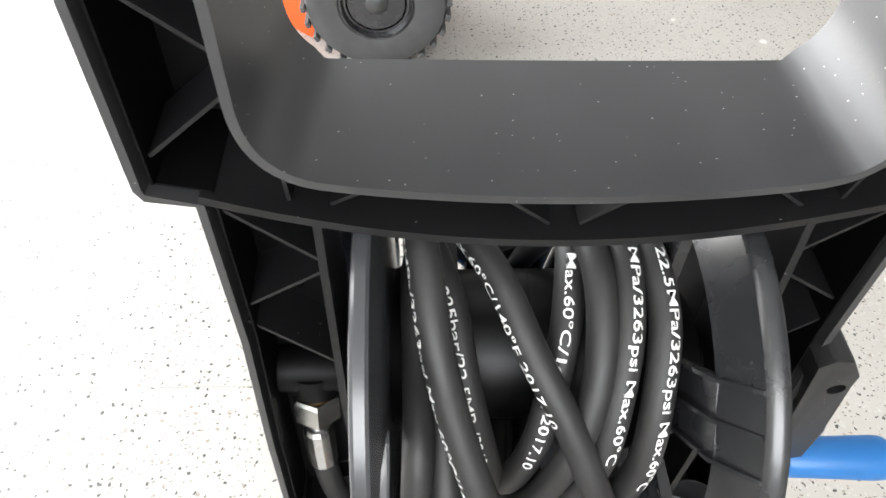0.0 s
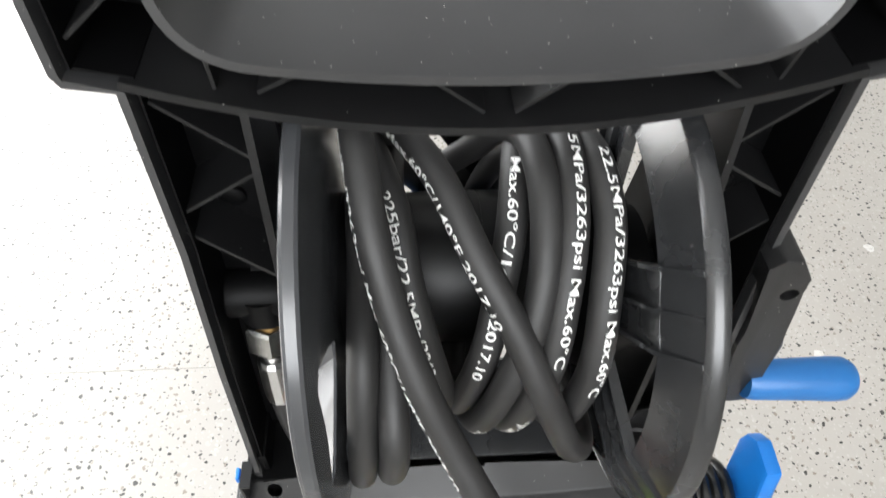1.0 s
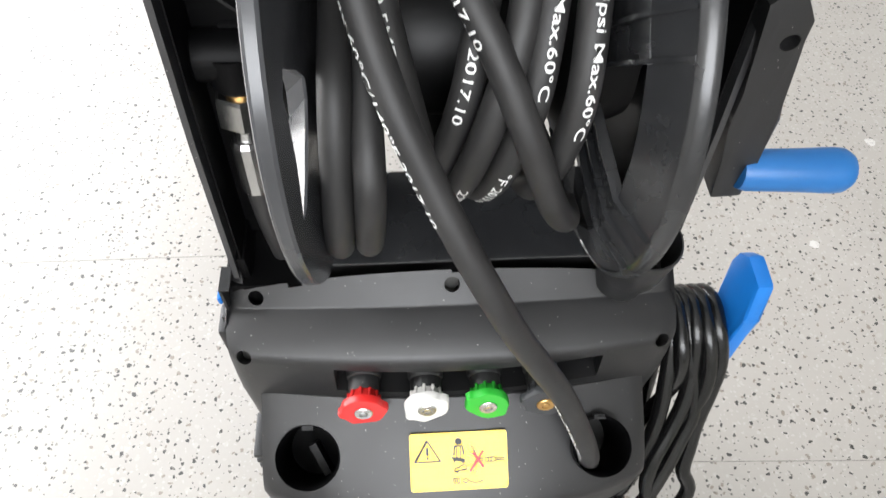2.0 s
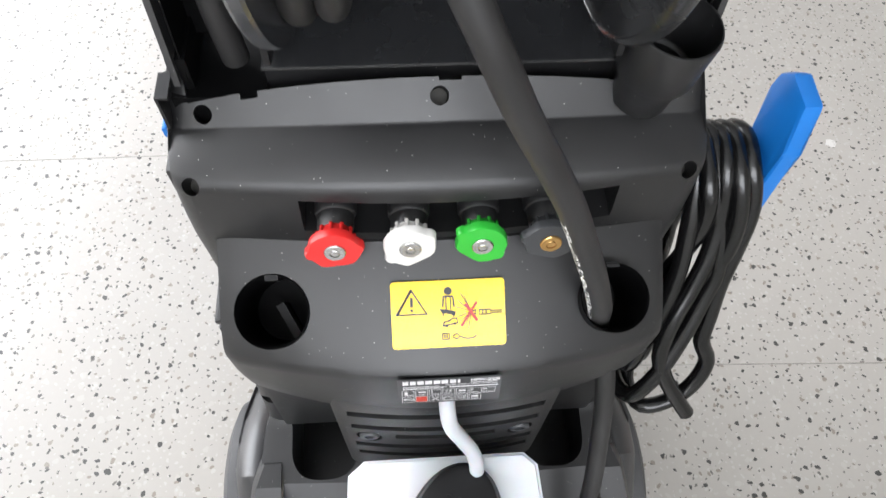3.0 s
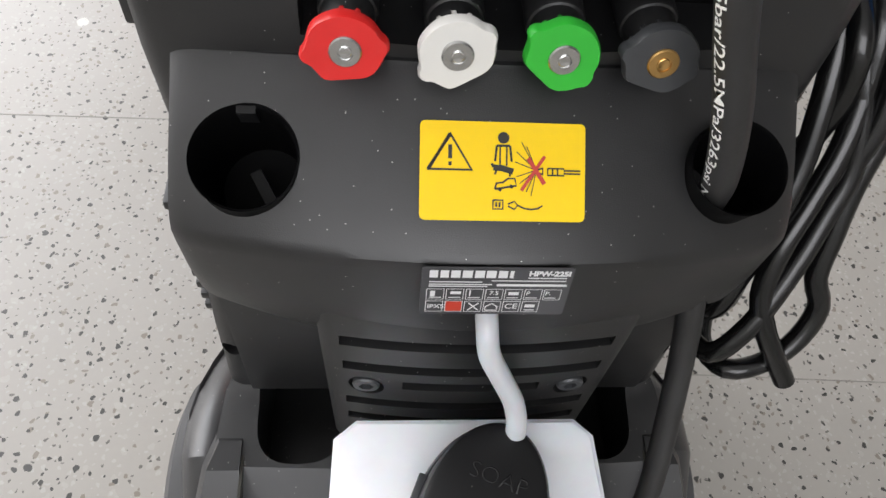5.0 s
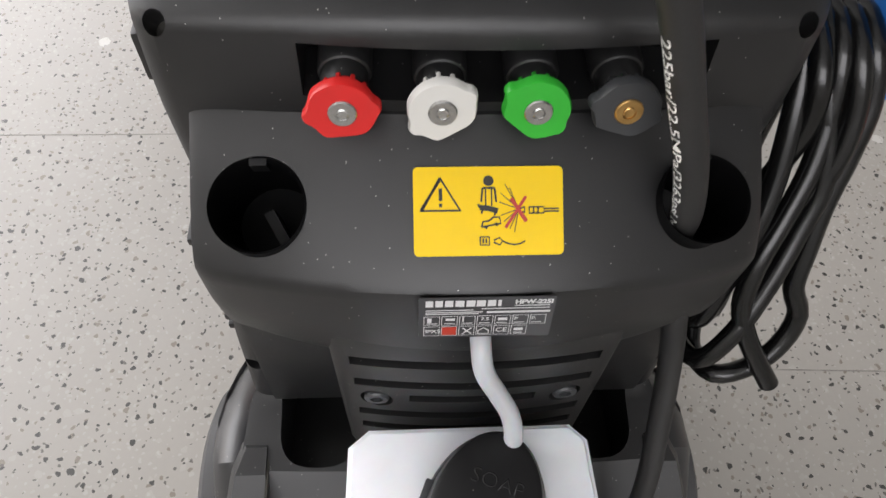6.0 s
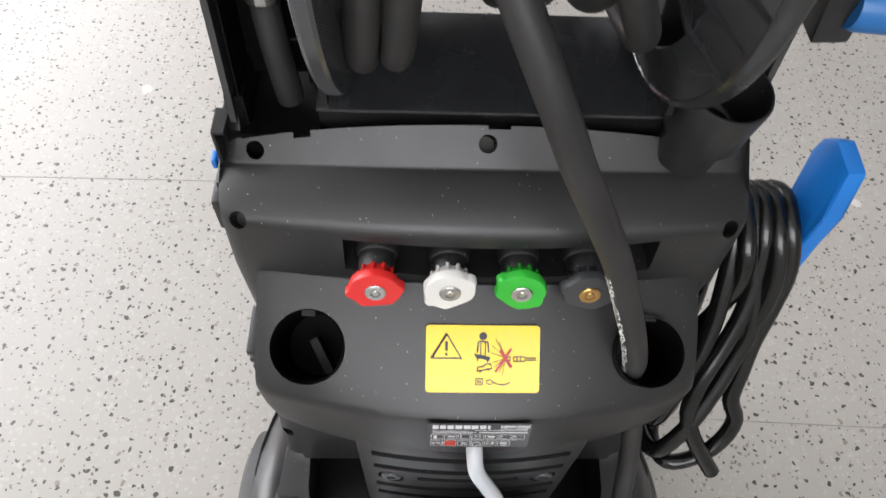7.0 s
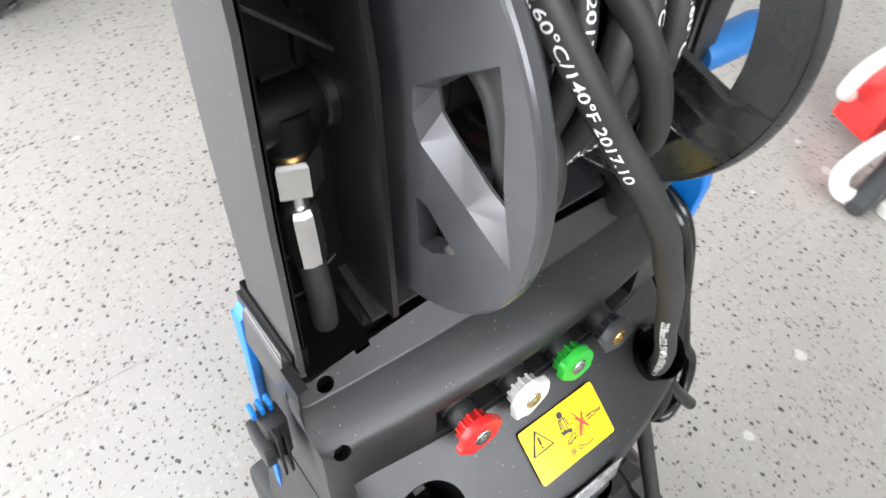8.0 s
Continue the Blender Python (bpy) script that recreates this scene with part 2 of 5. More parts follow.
def tube_bm(path, radius, segments=14, cap=True):
    bm = bmesh.new()
    rings = []
    for p, t, n, b in frames_of(path):
        rings.append([bm.verts.new(p + radius * (math.cos(2 * math.pi * i / segments) * n + math.sin(2 * math.pi * i / segments) * b)) for i in range(segments)])
    for a, c in zip(rings, rings[1:]):
        for i in range(segments):
            j = (i + 1) % segments
            bm.faces.new((a[i], a[j], c[j], c[i]))
    if cap:
        bm.faces.new(rings[0][::-1])
        bm.faces.new(rings[-1])
    return bm


def wall_bm(line, depth, thick, lean, closed=False, start=0.0, back=None):
    """A thin wall that follows a line in (x, z), from the leaning front plane back by depth."""
    bm = bmesh.new()
    n = len(line)
    rows = []
    for i, (x, z) in enumerate(line):
        if closed:
            px, pz = line[i - 1]
            qx, qz = line[(i + 1) % n]
        else:
            px, pz = line[max(i - 1, 0)]
            qx, qz = line[min(i + 1, n - 1)]
        dx, dz = qx - px, qz - pz
        l = math.hypot(dx, dz) or 1
        nx, nz = -dz / l * thick / 2, dx / l * thick / 2
        d = depth if back is None else back[i]
        corners = []
        for s in (-1, 1):
            for y in (start, d):
                zz = z + s * nz
                corners.append(bm.verts.new((x + s * nx, lean(zz) + y, zz)))
        rows.append(corners)
    pairs = list(zip(rows, rows[1:])) + ([(rows[-1], rows[0])] if closed else [])
    for a, b in pairs:
        for i, j in ((0, 1), (1, 3), (3, 2), (2, 0)):
            bm.faces.new((a[i], a[j], b[j], b[i]))
    if not closed:
        bm.faces.new((rows[0][0], rows[0][2], rows[0][3], rows[0][1]))
        bm.faces.new((rows[-1][0], rows[-1][1], rows[-1][3], rows[-1][2]))
    return bm


def prism_bm(outline, y0, y1, lean=None, bevel=0.0):
    """A slab with an (x, z) outline, from y0 to y1, leaning if asked."""
    lean = lean or (lambda z: 0.0)
    bm = bmesh.new()
    a = [bm.verts.new((x, lean(z) + y0, z)) for x, z in outline]
    b = [bm.verts.new((x, lean(z) + y1, z)) for x, z in outline]
    bm.faces.new(a)
    bm.faces.new(b[::-1])
    for i in range(len(a)):
        j = (i + 1) % len(a)
        bm.faces.new((a[i], b[i], b[j], a[j]))
    if bevel:
        bmesh.ops.bevel(bm, geom=bm.edges[:], offset=bevel, segments=2, profile=0.6, affect="EDGES")
    return bm


def mirrored(line):
    return [(-x, z) for x, z in line]


def round_line(points, radius, steps=6):
    """An open (x, z) line with its inner corners rounded."""
    out = [points[0]]
    for a, b, c in zip(points, points[1:], points[2:]):
        a, b, c = Vector(a), Vector(b), Vector(c)
        r = min(radius, (a - b).length * 0.49, (c - b).length * 0.49)
        p, q = b + (a - b).normalized() * r, b + (c - b).normalized() * r
        for k in range(steps + 1):
            t = k / steps
            out.append(tuple((1 - t) ** 2 * p + 2 * t * (1 - t) * b + t * t * q))
    out.append(points[-1])
    return out


def cut(bm, *cutters):
    """The solid bm less the cutters."""
    def temp(b):
        data = bpy.data.meshes.new("tmp")
        bmesh.ops.recalc_face_normals(b, faces=b.faces)
        if b.calc_volume(signed=True) < 0:
            bmesh.ops.reverse_faces(b, faces=b.faces)
        b.to_mesh(data)
        b.free()
        return new("tmp", data)
    base = temp(bm)
    for c in cutters:
        tool = temp(c)
        mod = base.modifiers.new("cut", "BOOLEAN")
        mod.object, mod.operation, mod.solver = tool, "DIFFERENCE", "EXACT"
        mod.use_self = True
        done = bpy.data.meshes.new_from_object(base.evaluated_get(bpy.context.evaluated_depsgraph_get()))
        base.modifiers.clear()
        base.data = done
        bpy.data.objects.remove(tool)
    out = bmesh.new()
    out.from_mesh(base.data)
    bpy.data.objects.remove(base)
    return out


def loft_bm(rows, stations=33, corner=0.010):
    """A solid whose front is a stack of bowed rows (y, z, half width, bow, drop): the corners curl back."""
    bm = bmesh.new()
    grid = []
    for y, z, w, bow, drop in rows:
        line = []
        for i in range(stations):
            s = -1 + 2 * i / (stations - 1)
            s = math.copysign(1 - (1 - abs(s)) ** 1.35, s)
            k = max(0.0, (abs(s) - 0.94) / 0.06)
            line.append(bm.verts.new((s * w, y + bow * s * s + corner * k * k * (bow > 0), z - drop * s * s)))
        grid.append(line)
    n = len(grid)
    for j in range(n):
        a, b = grid[j], grid[(j + 1) % n]
        for i in range(stations - 1):
            bm.faces.new((a[i], a[i + 1], b[i + 1], b[i]))
    bm.faces.new([r[0] for r in grid])
    bm.faces.new([r[-1] for r in grid][::-1])
    bmesh.ops.triangulate(bm, faces=[f for f in bm.faces if len(f.verts) > 4])
    return bm


# ---- the room ----
def structure(name, bm, material, label, category):
    return tagged(part(name, bm, material), label, category, kind="structure")


structure("floor", box_bm(-2.2, 8.2, -5.2, 9.2, -0.12, 0.0), FLOOR, "pale polished terrazzo floor with dark chips", "floor")
structure("ceiling", box_bm(-2.2, 8.2, -5.2, 9.2, 3.6, 3.7), CEILING, "plain grey painted ceiling", "ceiling")
structure("wall_east", box_bm(8.0, 8.2, -5.0, 9.0, 0.0, 3.6), WALL, "plain white painted wall", "wall")
structure("wall_north", box_bm(-2.2, 8.2, 9.0, 9.2, 0.0, 3.6), WALL, "plain white painted wall", "wall")
structure("wall_west", cut(box_bm(-2.2, -2.0, -5.0, 9.0, 0.0, 3.6), box_bm(-2.3, -1.9, 0.15, 4.65, 0.08, 3.24)), WALL, "white painted wall with a wide window opening", "wall")
structure("wall_south", cut(box_bm(-2.0, 8.0, -2.9, -2.7, 0.0, 3.6), box_bm(-1.90, 1.20, -3.0, -2.6, 1.50, 3.50)), WALL, "white painted wall with a window opening", "wall")

for name, across, a0, a1, z0, z1, at in (("window_1", "y", 0.15, 4.65, 0.08, 3.24, -2.16), ("window_2", "x", -1.90, 1.20, 1.50, 3.50, -2.86)):
    opening = tagged(new(name), "white framed window with clear panes", "window", kind="structure")
    mid = (a0 + a1) / 2
    bars = [(a0, a1, z0, z0 + 0.06), (a0, a1, z1 - 0.06, z1)] + [(c - 0.03, c + 0.03, z0 + 0.06, z1 - 0.06) for c in (a0 + 0.03, mid, a1 - 0.03)]
    for u0, u1, v0, v1 in bars:
        part("window_frame", box_bm(at - 0.03, at + 0.03, u0, u1, v0, v1, 0.004) if across == "y" else box_bm(u0, u1, at - 0.03, at + 0.03, v0, v1, 0.004), WHITE, opening)
    for u0, u1 in ((a0 + 0.06, mid - 0.03), (mid + 0.03, a1 - 0.06)):
        pane = part("pane", box_bm(at - 0.004, at + 0.004, u0, u1, z0 + 0.06, z1 - 0.06) if across == "y" else box_bm(u0, u1, at - 0.004, at + 0.004, z0 + 0.06, z1 - 0.06), CLEAR, opening)
        pane.visible_shadow = False
for name, xa, ya, xb, yb in (("floor_joint", 0.16, 0.0830, 4.0, -0.09), ("floor_joint", -2.0, 0.435, -0.16, 0.430)):
    bm = box_bm(0, math.hypot(xb - xa, yb - ya), -0.0007, 0.0007, -0.004, 0.0003)
    structure(name, moved(bm, Matrix.Translation((xa, ya, 0)) @ Matrix.Rotation(math.atan2(yb - ya, xb - xa), 4, "Z")), JOINT, "thin dark floor joint", "joint")


# ---- the pressure washer ----
washer = thing("pressure_washer", "black and blue electric pressure washer with a hose reel", "pressure washer")


def lean(z):
    """Front plane of the push frame."""
    return -0.0247 + 0.095 * z


# housing with the tool shelf
ROWS = [
    (0.088, 0.5800, 0.129, 0.0, 0.0),
    (0.037, 0.5865, 0.129, 0.002, 0.004),
    (0.0325, 0.5865, 0.130, 0.004, 0.005),
    (0.0300, 0.585, 0.131, 0.005, 0.006),
    (0.0145, 0.5675, 0.1350, 0.009, 0.010),
    (0.0125, 0.5665, 0.1355, 0.010, 0.010),
    (0.0095, 0.5660, 0.1355, 0.010, 0.010),
    (-0.003, 0.5608, 0.1350, 0.0115, 0.009),
    (-0.012, 0.5555, 0.1345, 0.0125, 0.008),
    (-0.0152, 0.5525, 0.1342, 0.013, 0.008),
    (-0.0168, 0.5485, 0.1340, 0.013, 0.008),
    (-0.0195, 0.530, 0.1340, 0.0135, 0.009),
    (-0.0205, 0.510, 0.1340, 0.0135, 0.009),
    (-0.0205, 0.450, 0.1320, 0.0135, 0.006),
    (-0.0205, 0.4070, 0.1295, 0.0135, 0.000),
    (0.100, 0.4060, 0.1290, 0.0, 0.0),
]
SHELF = [
    (-0.0120, 0.5150, 0.1205, 0.0130, 0.009),
    (-0.0222, 0.5146, 0.1214, 0.0135, 0.009),
    (-0.0236, 0.5136, 0.1218, 0.0135, 0.009),
    (-0.036, 0.5058, 0.1222, 0.0145, 0.010),
    (-0.055, 0.4936, 0.1232, 0.0165, 0.012),
    (-0.070, 0.4832, 0.1242, 0.0195, 0.014),
    (-0.0788, 0.4768, 0.1246, 0.0220, 0.016),
    (-0.0818, 0.4735, 0.1246, 0.0230, 0.017),
    (-0.0832, 0.4690, 0.1244, 0.0240, 0.018),
    (-0.0862, 0.4480, 0.1235, 0.0270, 0.018),
    (-0.0865, 0.4250, 0.1220, 0.0290, 0.015),
    (-0.0845, 0.4130, 0.1200, 0.0300, 0.010),
    (-0.075, 0.4080, 0.1150, 0.0300, 0.006),
    (-0.0120, 0.4060, 0.1180, 0.0130, 0.0),
]
SHELF_TILT = math.degrees(math.atan2(0.0375, 0.057))
HOLES = [(-0.093, -0.0476, 0.4905), (0.0895, -0.0519, 0.4968)]
HOLE_R = (0.0202, 0.0188)
SCREWS = [(-0.1160, 0.0245, 0.5650), (-0.0018, 0.0215, 0.5768), (-0.1245, -0.002, 0.5425), (0.1245, -0.002, 0.5415)]


def holder_cutters():
    return [moved(lathe([(r, -0.06), (r, 0.04)], 48), Matrix.Translation((hx, hy, hz)) @ pose(0, 0, 0, SHELF_TILT - 8)) for (hx, hy, hz), r in zip(HOLES, HOLE_R)]


cutters = [box_bm(-0.0725, 0.0875, -0.06, 0.012, 0.5195, 0.5435)] + holder_cutters()
for sx, sy, sz in SCREWS:
    cutters.append(moved(lathe([(0.0046, -0.022), (0.0046, 0.02)], 20), along((sx, sy, sz), (sx, sy - 0.6, sz + 0.8))))


def even_shading(ob):
    """Large faces decide the shading round cut openings."""
    even = ob.modifiers.new("even_shading", "WEIGHTED_NORMAL")
    even.keep_sharp, even.weight = True, 80
    return ob


hull = cut(loft_bm(ROWS, corner=0.004), *cutters)
hull = cut(hull, box_bm(-0.1225, 0.0860, 0.0280, 0.0385, 0.560, 0.620))
hull = cut(hull, box_bm(-0.1225, -0.0847, 0.0300, 0.120, 0.553, 0.622))
hull = cut(hull, box_bm(-0.0965, -0.0880, 0.0262, 0.0300, 0.563, 0.624))
hull = cut(hull, box_bm(-0.0020, 0.0090, 0.0268, 0.0310, 0.570, 0.624))
housing = even_shading(part("housing", hull, PLASTIC, washer, "matt black moulded housing", sharp=28))
shelf = part("tool_shelf", cut(loft_bm(SHELF, corner=0.0025), *holder_cutters(), moved(lathe([(0.009, 0.0), (0.009, 0.075)], 20), along((0.1045, -0.0600, 0.395), (0.0880, -0.0560, 0.460)))), PLASTIC, washer, "matt black sloping tool shelf with two lance holes", sharp=24)
even_shading(shelf)

# lower shell behind the apron, with side piers and the deep pockets
PIER = [
    (0.100, 0.405, 0.130, 0, 0), (-0.036, 0.405, 0.130, 0.004, 0), (-0.040, 0.330, 0.1345, 0.004, 0), (-0.044, 0.262, 0.1365, 0.004, 0),
    (-0.052, 0.258, 0.1400, 0.004, 0), (-0.092, 0.252, 0.1440, 0.004, 0), (-0.150, 0.205, 0.1500, 0.004, 0), (-0.162, 0.10, 0.1500, 0.004, 0), (0.110, 0.09, 0.1500, 0, 0),
]
cutters = []
for s in (-1, 1):
    well = bmesh.new()
    rim = round_line([(s * 0.066, 0.060), (s * 0.066, -0.088), (s * 0.1185, -0.088), (s * 0.1185, 0.060)], 0.024, 8)
    low, high = [well.verts.new((x, y, 0.115)) for x, y in rim], [well.verts.new((x, y, 0.278)) for x, y in rim]
    well.faces.new(low), well.faces.new(high[::-1])
    for i in range(len(rim)):
        well.faces.new((low[i], high[i], high[(i + 1) % len(rim)], low[(i + 1) % len(rim)]))
    cutters.append(well)
    cutters.append(moved(lathe([(0.0062, -0.02), (0.0062, 0.03)], 22), along((s * 0.1290, -0.037, 0.3065), (s * 0.1290, -0.6, 0.45))))
even_shading(part("lower_shell", cut(loft_bm(PIER, corner=0.004), *cutters), PLASTIC, washer, "matt black lower body shell", sharp=28))

for s in (-1, 1):
    part("apron_box", box_bm(*sorted((s * 0.0640, s * 0.1215)), -0.0478, 0.020, 0.2715, 0.4100, 0.0025), PLASTIC, washer)

# slotted vent panel
VENT = [(-0.0830, 0.4400, 0.0715, 0.0096, 0), (-0.0866, 0.4290, 0.0708, 0.0094, 0), (-0.0892, 0.3900, 0.0695, 0.0090, 0), (-0.0918, 0.3350, 0.0680, 0.0086, 0), (-0.0930, 0.3000, 0.0670, 0.0082, 0), (-0.0600, 0.3000, 0.0670, 0.0, 0), (-0.0600, 0.4400, 0.0715, 0.0, 0)]
slots = [(0.4145, 0.0610), (0.3925, 0.0602), (0.3765, 0.0325), (0.3555, 0.0598), (0.3365, 0.0592)]
vent_cut = []
for z, w in slots:
    bar = box_bm(-w, w, -0.12, -0.055, z - 0.0039, z + 0.0039)
    bmesh.ops.subdivide_edges(bar, edges=[e for e in bar.edges if abs(e.verts[0].co.x - e.verts[1].co.x) > 0.01], cuts=10)
    for v in bar.verts:
        v.co.z -= 0.0045 * (v.co.x / 0.06) ** 2
    vent_cut.append(bar)
for s in (-1, 1):
    vent_cut.append(moved(lathe([(0.0086, -0.004), (0.0086, 0.012)], 28), along((s * 0.0495, -0.0850, 0.3705), (s * 0.0560, -0.2, 0.3705))))
vent_cut.append(box_bm(-0.0635, 0.0635, -0.0770, -0.0500, 0.3250, 0.4270))
panel = loft_bm(VENT, 25, 0.0025)
vent_panel = part("vent_panel", cut(panel, *vent_cut), PLASTIC, washer, "slotted black vent panel", sharp=28)
for s in (-1, 1):
    m = along((s * 0.0495, -0.0850, 0.3705), (s * 0.0560, -0.2, 0.3705))
    part("socket_bolt", moved(cut(lathe([(0.0066, -0.006), (0.0066, 0.0004), (0.0058, 0.0014), (0.0046, 0.0014)], 28), lathe([(0.0036, -0.003), (0.0036, 0.01)], 6)), m), CHARCOAL, vent_panel, "recessed hexagon socket bolt")

# base, fenders, wheels
part("base_block", box_bm(-0.1485, 0.1485, -0.148, 0.150, 0.050, 0.1985, 0.012), PLASTIC, washer)
for s in (-1, 1):
    fender = [
        (0.060, 0.120, 0.0180, 0, 0), (0.030, 0.165, 0.0180, 0.004, 0.010), (0.000, 0.200, 0.0185, 0.004, 0.014), (-0.030, 0.228, 0.0190, 0.004, 0.016), (-0.055, 0.242, 0.0195, 0.004, 0.018), (-0.080, 0.244, 0.0200, 0.004, 0.020),
        (-0.110, 0.215, 0.0205, 0.004, 0.020), (-0.140, 0.150, 0.0215, 0.004, 0.010), (-0.148, 0.100, 0.0215, 0, 0), (-0.130, 0.100, 0.021, 0, 0), (-0.090, 0.184, 0.019, 0, 0), (-0.030, 0.188, 0.018, 0, 0), (0.020, 0.148, 0.017, 0, 0), (0.050, 0.110, 0.017, 0, 0),
    ]
    part("fender", moved(loft_bm(fender, 15, 0.006), Matrix.Translation((s * 0.1500, 0, 0))), GREY, washer, "dark grey wheel fender", sharp=30)
    cover = bmesh.new()
    rows = []
    for y, z, xa, xb in ((-0.0745, 0.2565, 0.1265, 0.1440), (-0.092, 0.2545, 0.1265, 0.1500), (-0.130, 0.2240, 0.1265, 0.1600), (-0.152, 0.2060, 0.1265, 0.1640), (-0.166, 0.100, 0.1265, 0.1660)):
        rows.append([cover.verts.new((s * x, y + dy, z + dz)) for x, dy, dz in ((xa, 0, 0), (xb - 0.004, 0, 0), (xb, 0.006, -0.006), (xb, 0.03, -0.03), (xa, 0.03, -0.03))])
    for a, b in zip(rows, rows[1:]):
        for i in range(5):
            cover.faces.new((a[i], a[(i + 1) % 5], b[(i + 1) % 5], b[i]))
    cover.faces.new(rows[0]), cover.faces.new(rows[-1][::-1])
    part("front_cover", cover, PLASTIC, washer, "black corner cover over the wheel", sharp=30)
    part("cover_seam", box_bm(*sorted((s * 0.1248, s * 0.1262)), -0.15, -0.075, 0.19, 0.2530), INK, washer)
    wheel = part("wheel", moved(lathe([(0.030, -0.020), (0.075, -0.022), (0.088, -0.016), (0.091, 0.0), (0.088, 0.016), (0.075, 0.022), (0.030, 0.020)], 48), Matrix.Translation((s * 0.172, -0.062, 0.091)) @ pose(0, 0, 0, 0, 90, 0)), TYRE, washer, "black moulded wheel with a ribbed tread")
    part("wheel_hub", moved(lathe([(0.028, -0.023), (0.030, 0.023)], 24), Matrix.Translation((s * 0.172, -0.062, 0.091)) @ pose(0, 0, 0, 0, 90, 0)), GREY, wheel)
part("front_foot", box_bm(-0.12, 0.12, 0.10, 0.15, 0.0, 0.10, 0.01), PLASTIC, washer)
SHELL = [(0.0935, 0.546, 0.1300, 0, 0), (0.1040, 0.540, 0.1305, 0, 0), (0.125, 0.500, 0.112, -0.006, 0), (0.150, 0.455, 0.098, -0.012, 0), (0.190, 0.380, 0.094, -0.014, 0), (0.200, 0.110, 0.100, -0.014, 0), (0.0935, 0.110, 0.1300, 0, 0)]
part("front_shell", loft_bm(SHELL, 21), BLUE, washer, "bright blue front cover")
for s in (-1, 1):
    part("shell_flange", prism_bm([(s * 0.1285, 0.5720), (s * 0.1335, 0.5640), (s * 0.1372, 0.300), (s * 0.1372, 0.120), (s * 0.1290, 0.120)], 0.0795, 0.0890, bevel=0.0012), BLUE, washer)
for k in range(9):
    part("side_rib", box_bm(-0.1395, -0.131, -0.026, 0.006, 0.335 + 0.0115 * k, 0.341 + 0.0115 * k, 0.0015), PLASTIC, washer)

# open bracket at the end of the deck
part("end_bracket", merge(box_bm(-0.1332, -0.1318, 0.020, 0.036, 0.5600, 0.5822), box_bm(-0.1318, -0.1272, 0.020, 0.036, 0.5808, 0.5822)), SATIN, washer, smooth=False)

# added near-black block standing in for the shade inside the leg
part("leg_shade_block", box_bm(-0.1292, -0.0845, 0.0284, 0.0780, 0.540, 0.5725), DEEP_SHADE, washer)

for s in (-1, 1):
    skirt = prism_bm([(s * 0.1228, 0.5812), (s * 0.1300, 0.5778), (s * 0.1318, 0.5745), (s * 0.1335, 0.5460), (s * 0.1228, 0.5460)], 0.0362, 0.0785, bevel=0.0008)
    part("leg_skirt", skirt, GREY, washer, "stepped foot of the push frame")

# scoop behind the reel
scoop = bmesh.new()
line = [(0.0305, 0.5872), (0.0308, 0.5885), (0.0320, 0.5890), (0.0385, 0.5905), (0.055, 0.5955), (0.072, 0.5995), (0.086, 0.6010), (0.089, 0.5985), (0.088, 0.584), (0.0385, 0.584), (0.0320, 0.5862)]
a = [scoop.verts.new((-0.084, y, z)) for y, z in line]
b = [scoop.verts.new((0.084, y, z)) for y, z in line]
scoop.faces.new(a), scoop.faces.new(b[::-1])
for i in range(len(line)):
    scoop.faces.new((a[i], b[i], b[(i + 1) % len(line)], a[(i + 1) % len(line)]))
part("reel_scoop", scoop, SPOKE, washer, "smooth black panel behind the hose reel", sharp=40)

# push frame: channel walls, webs and stiffening ribs
outer_l = [(-0.1435, 0.985), (-0.1428, 0.912), (-0.1415, 0.8435), (-0.1400, 0.8405), (-0.1230, 0.8370), (-0.1215, 0.762), (-0.1238, 0.680), (-0.1242, 0.625), (-0.1245, 0.5785)]
hole = round_line([(0.0, 0.956), (-0.1065, 0.956), (-0.1045, 0.849), (0.0, 0.8375)], 0.027, 10)
hole = hole[1:-1]
sag = [(x, 0.8405 + 0.0055 * (x / 0.078) ** 2) for x in np.linspace(-0.074, 0.074, 17)]
hole_loop = [p for p in hole if p[0] < -0.074 or p[1] > 0.9] + sag + [(-x, z) for x, z in reversed(hole) if x < -0.074 or z > 0.9]
under = [(x, 0.8188 + 0.0102 * (x / 0.0858) ** 2) for x in np.linspace(-0.123, 0.123, 21)]


def funnel_bm(loop, shrink, thick):
    """The grip opening: its walls close in a little towards the back, where the lower edge runs straight."""
    bm = bmesh.new()
    rings = [[], [], [], []]
    cz = 0.905
    n = len(loop)
    for i, (x, z) in enumerate(loop):
        px, pz = loop[i - 1]
        qx, qz = loop[(i + 1) % n]
        l = math.hypot(qx - px, qz - pz) or 1
        nx, nz = -(qz - pz) / l * thick, (qx - px) / l * thick
        k = 1 - 0.072
        bx, bz = x * k, cz + (z - cz) * (k if z > cz else 0.90)
        if z < 0.852:
            bz = 0.8530
        rings[0].append(bm.verts.new((x, lean(z), z)))
        rings[1].append(bm.verts.new((x - nx, lean(z), z - nz)))
        rings[2].append(bm.verts.new((bx - nx, lean(z) + shrink, bz - nz)))
        rings[3].append(bm.verts.new((bx, lean(z) + shrink, bz)))
    for a, b in zip(rings, rings[1:] + rings[:1]):
        for i in range(n):
            j = (i + 1) % n
            bm.faces.new((a[i], a[j], b[j], b[i]))
    return bm


chassis = part("frame_rim", funnel_bm(hole_loop, 0.057, 0.0034), GREY, washer, "smooth black grip opening rim", sharp=40)
part("outer_rim", wall_bm(outer_l, 0.046, 0.0030, lean), GREY, chassis, sharp=40)
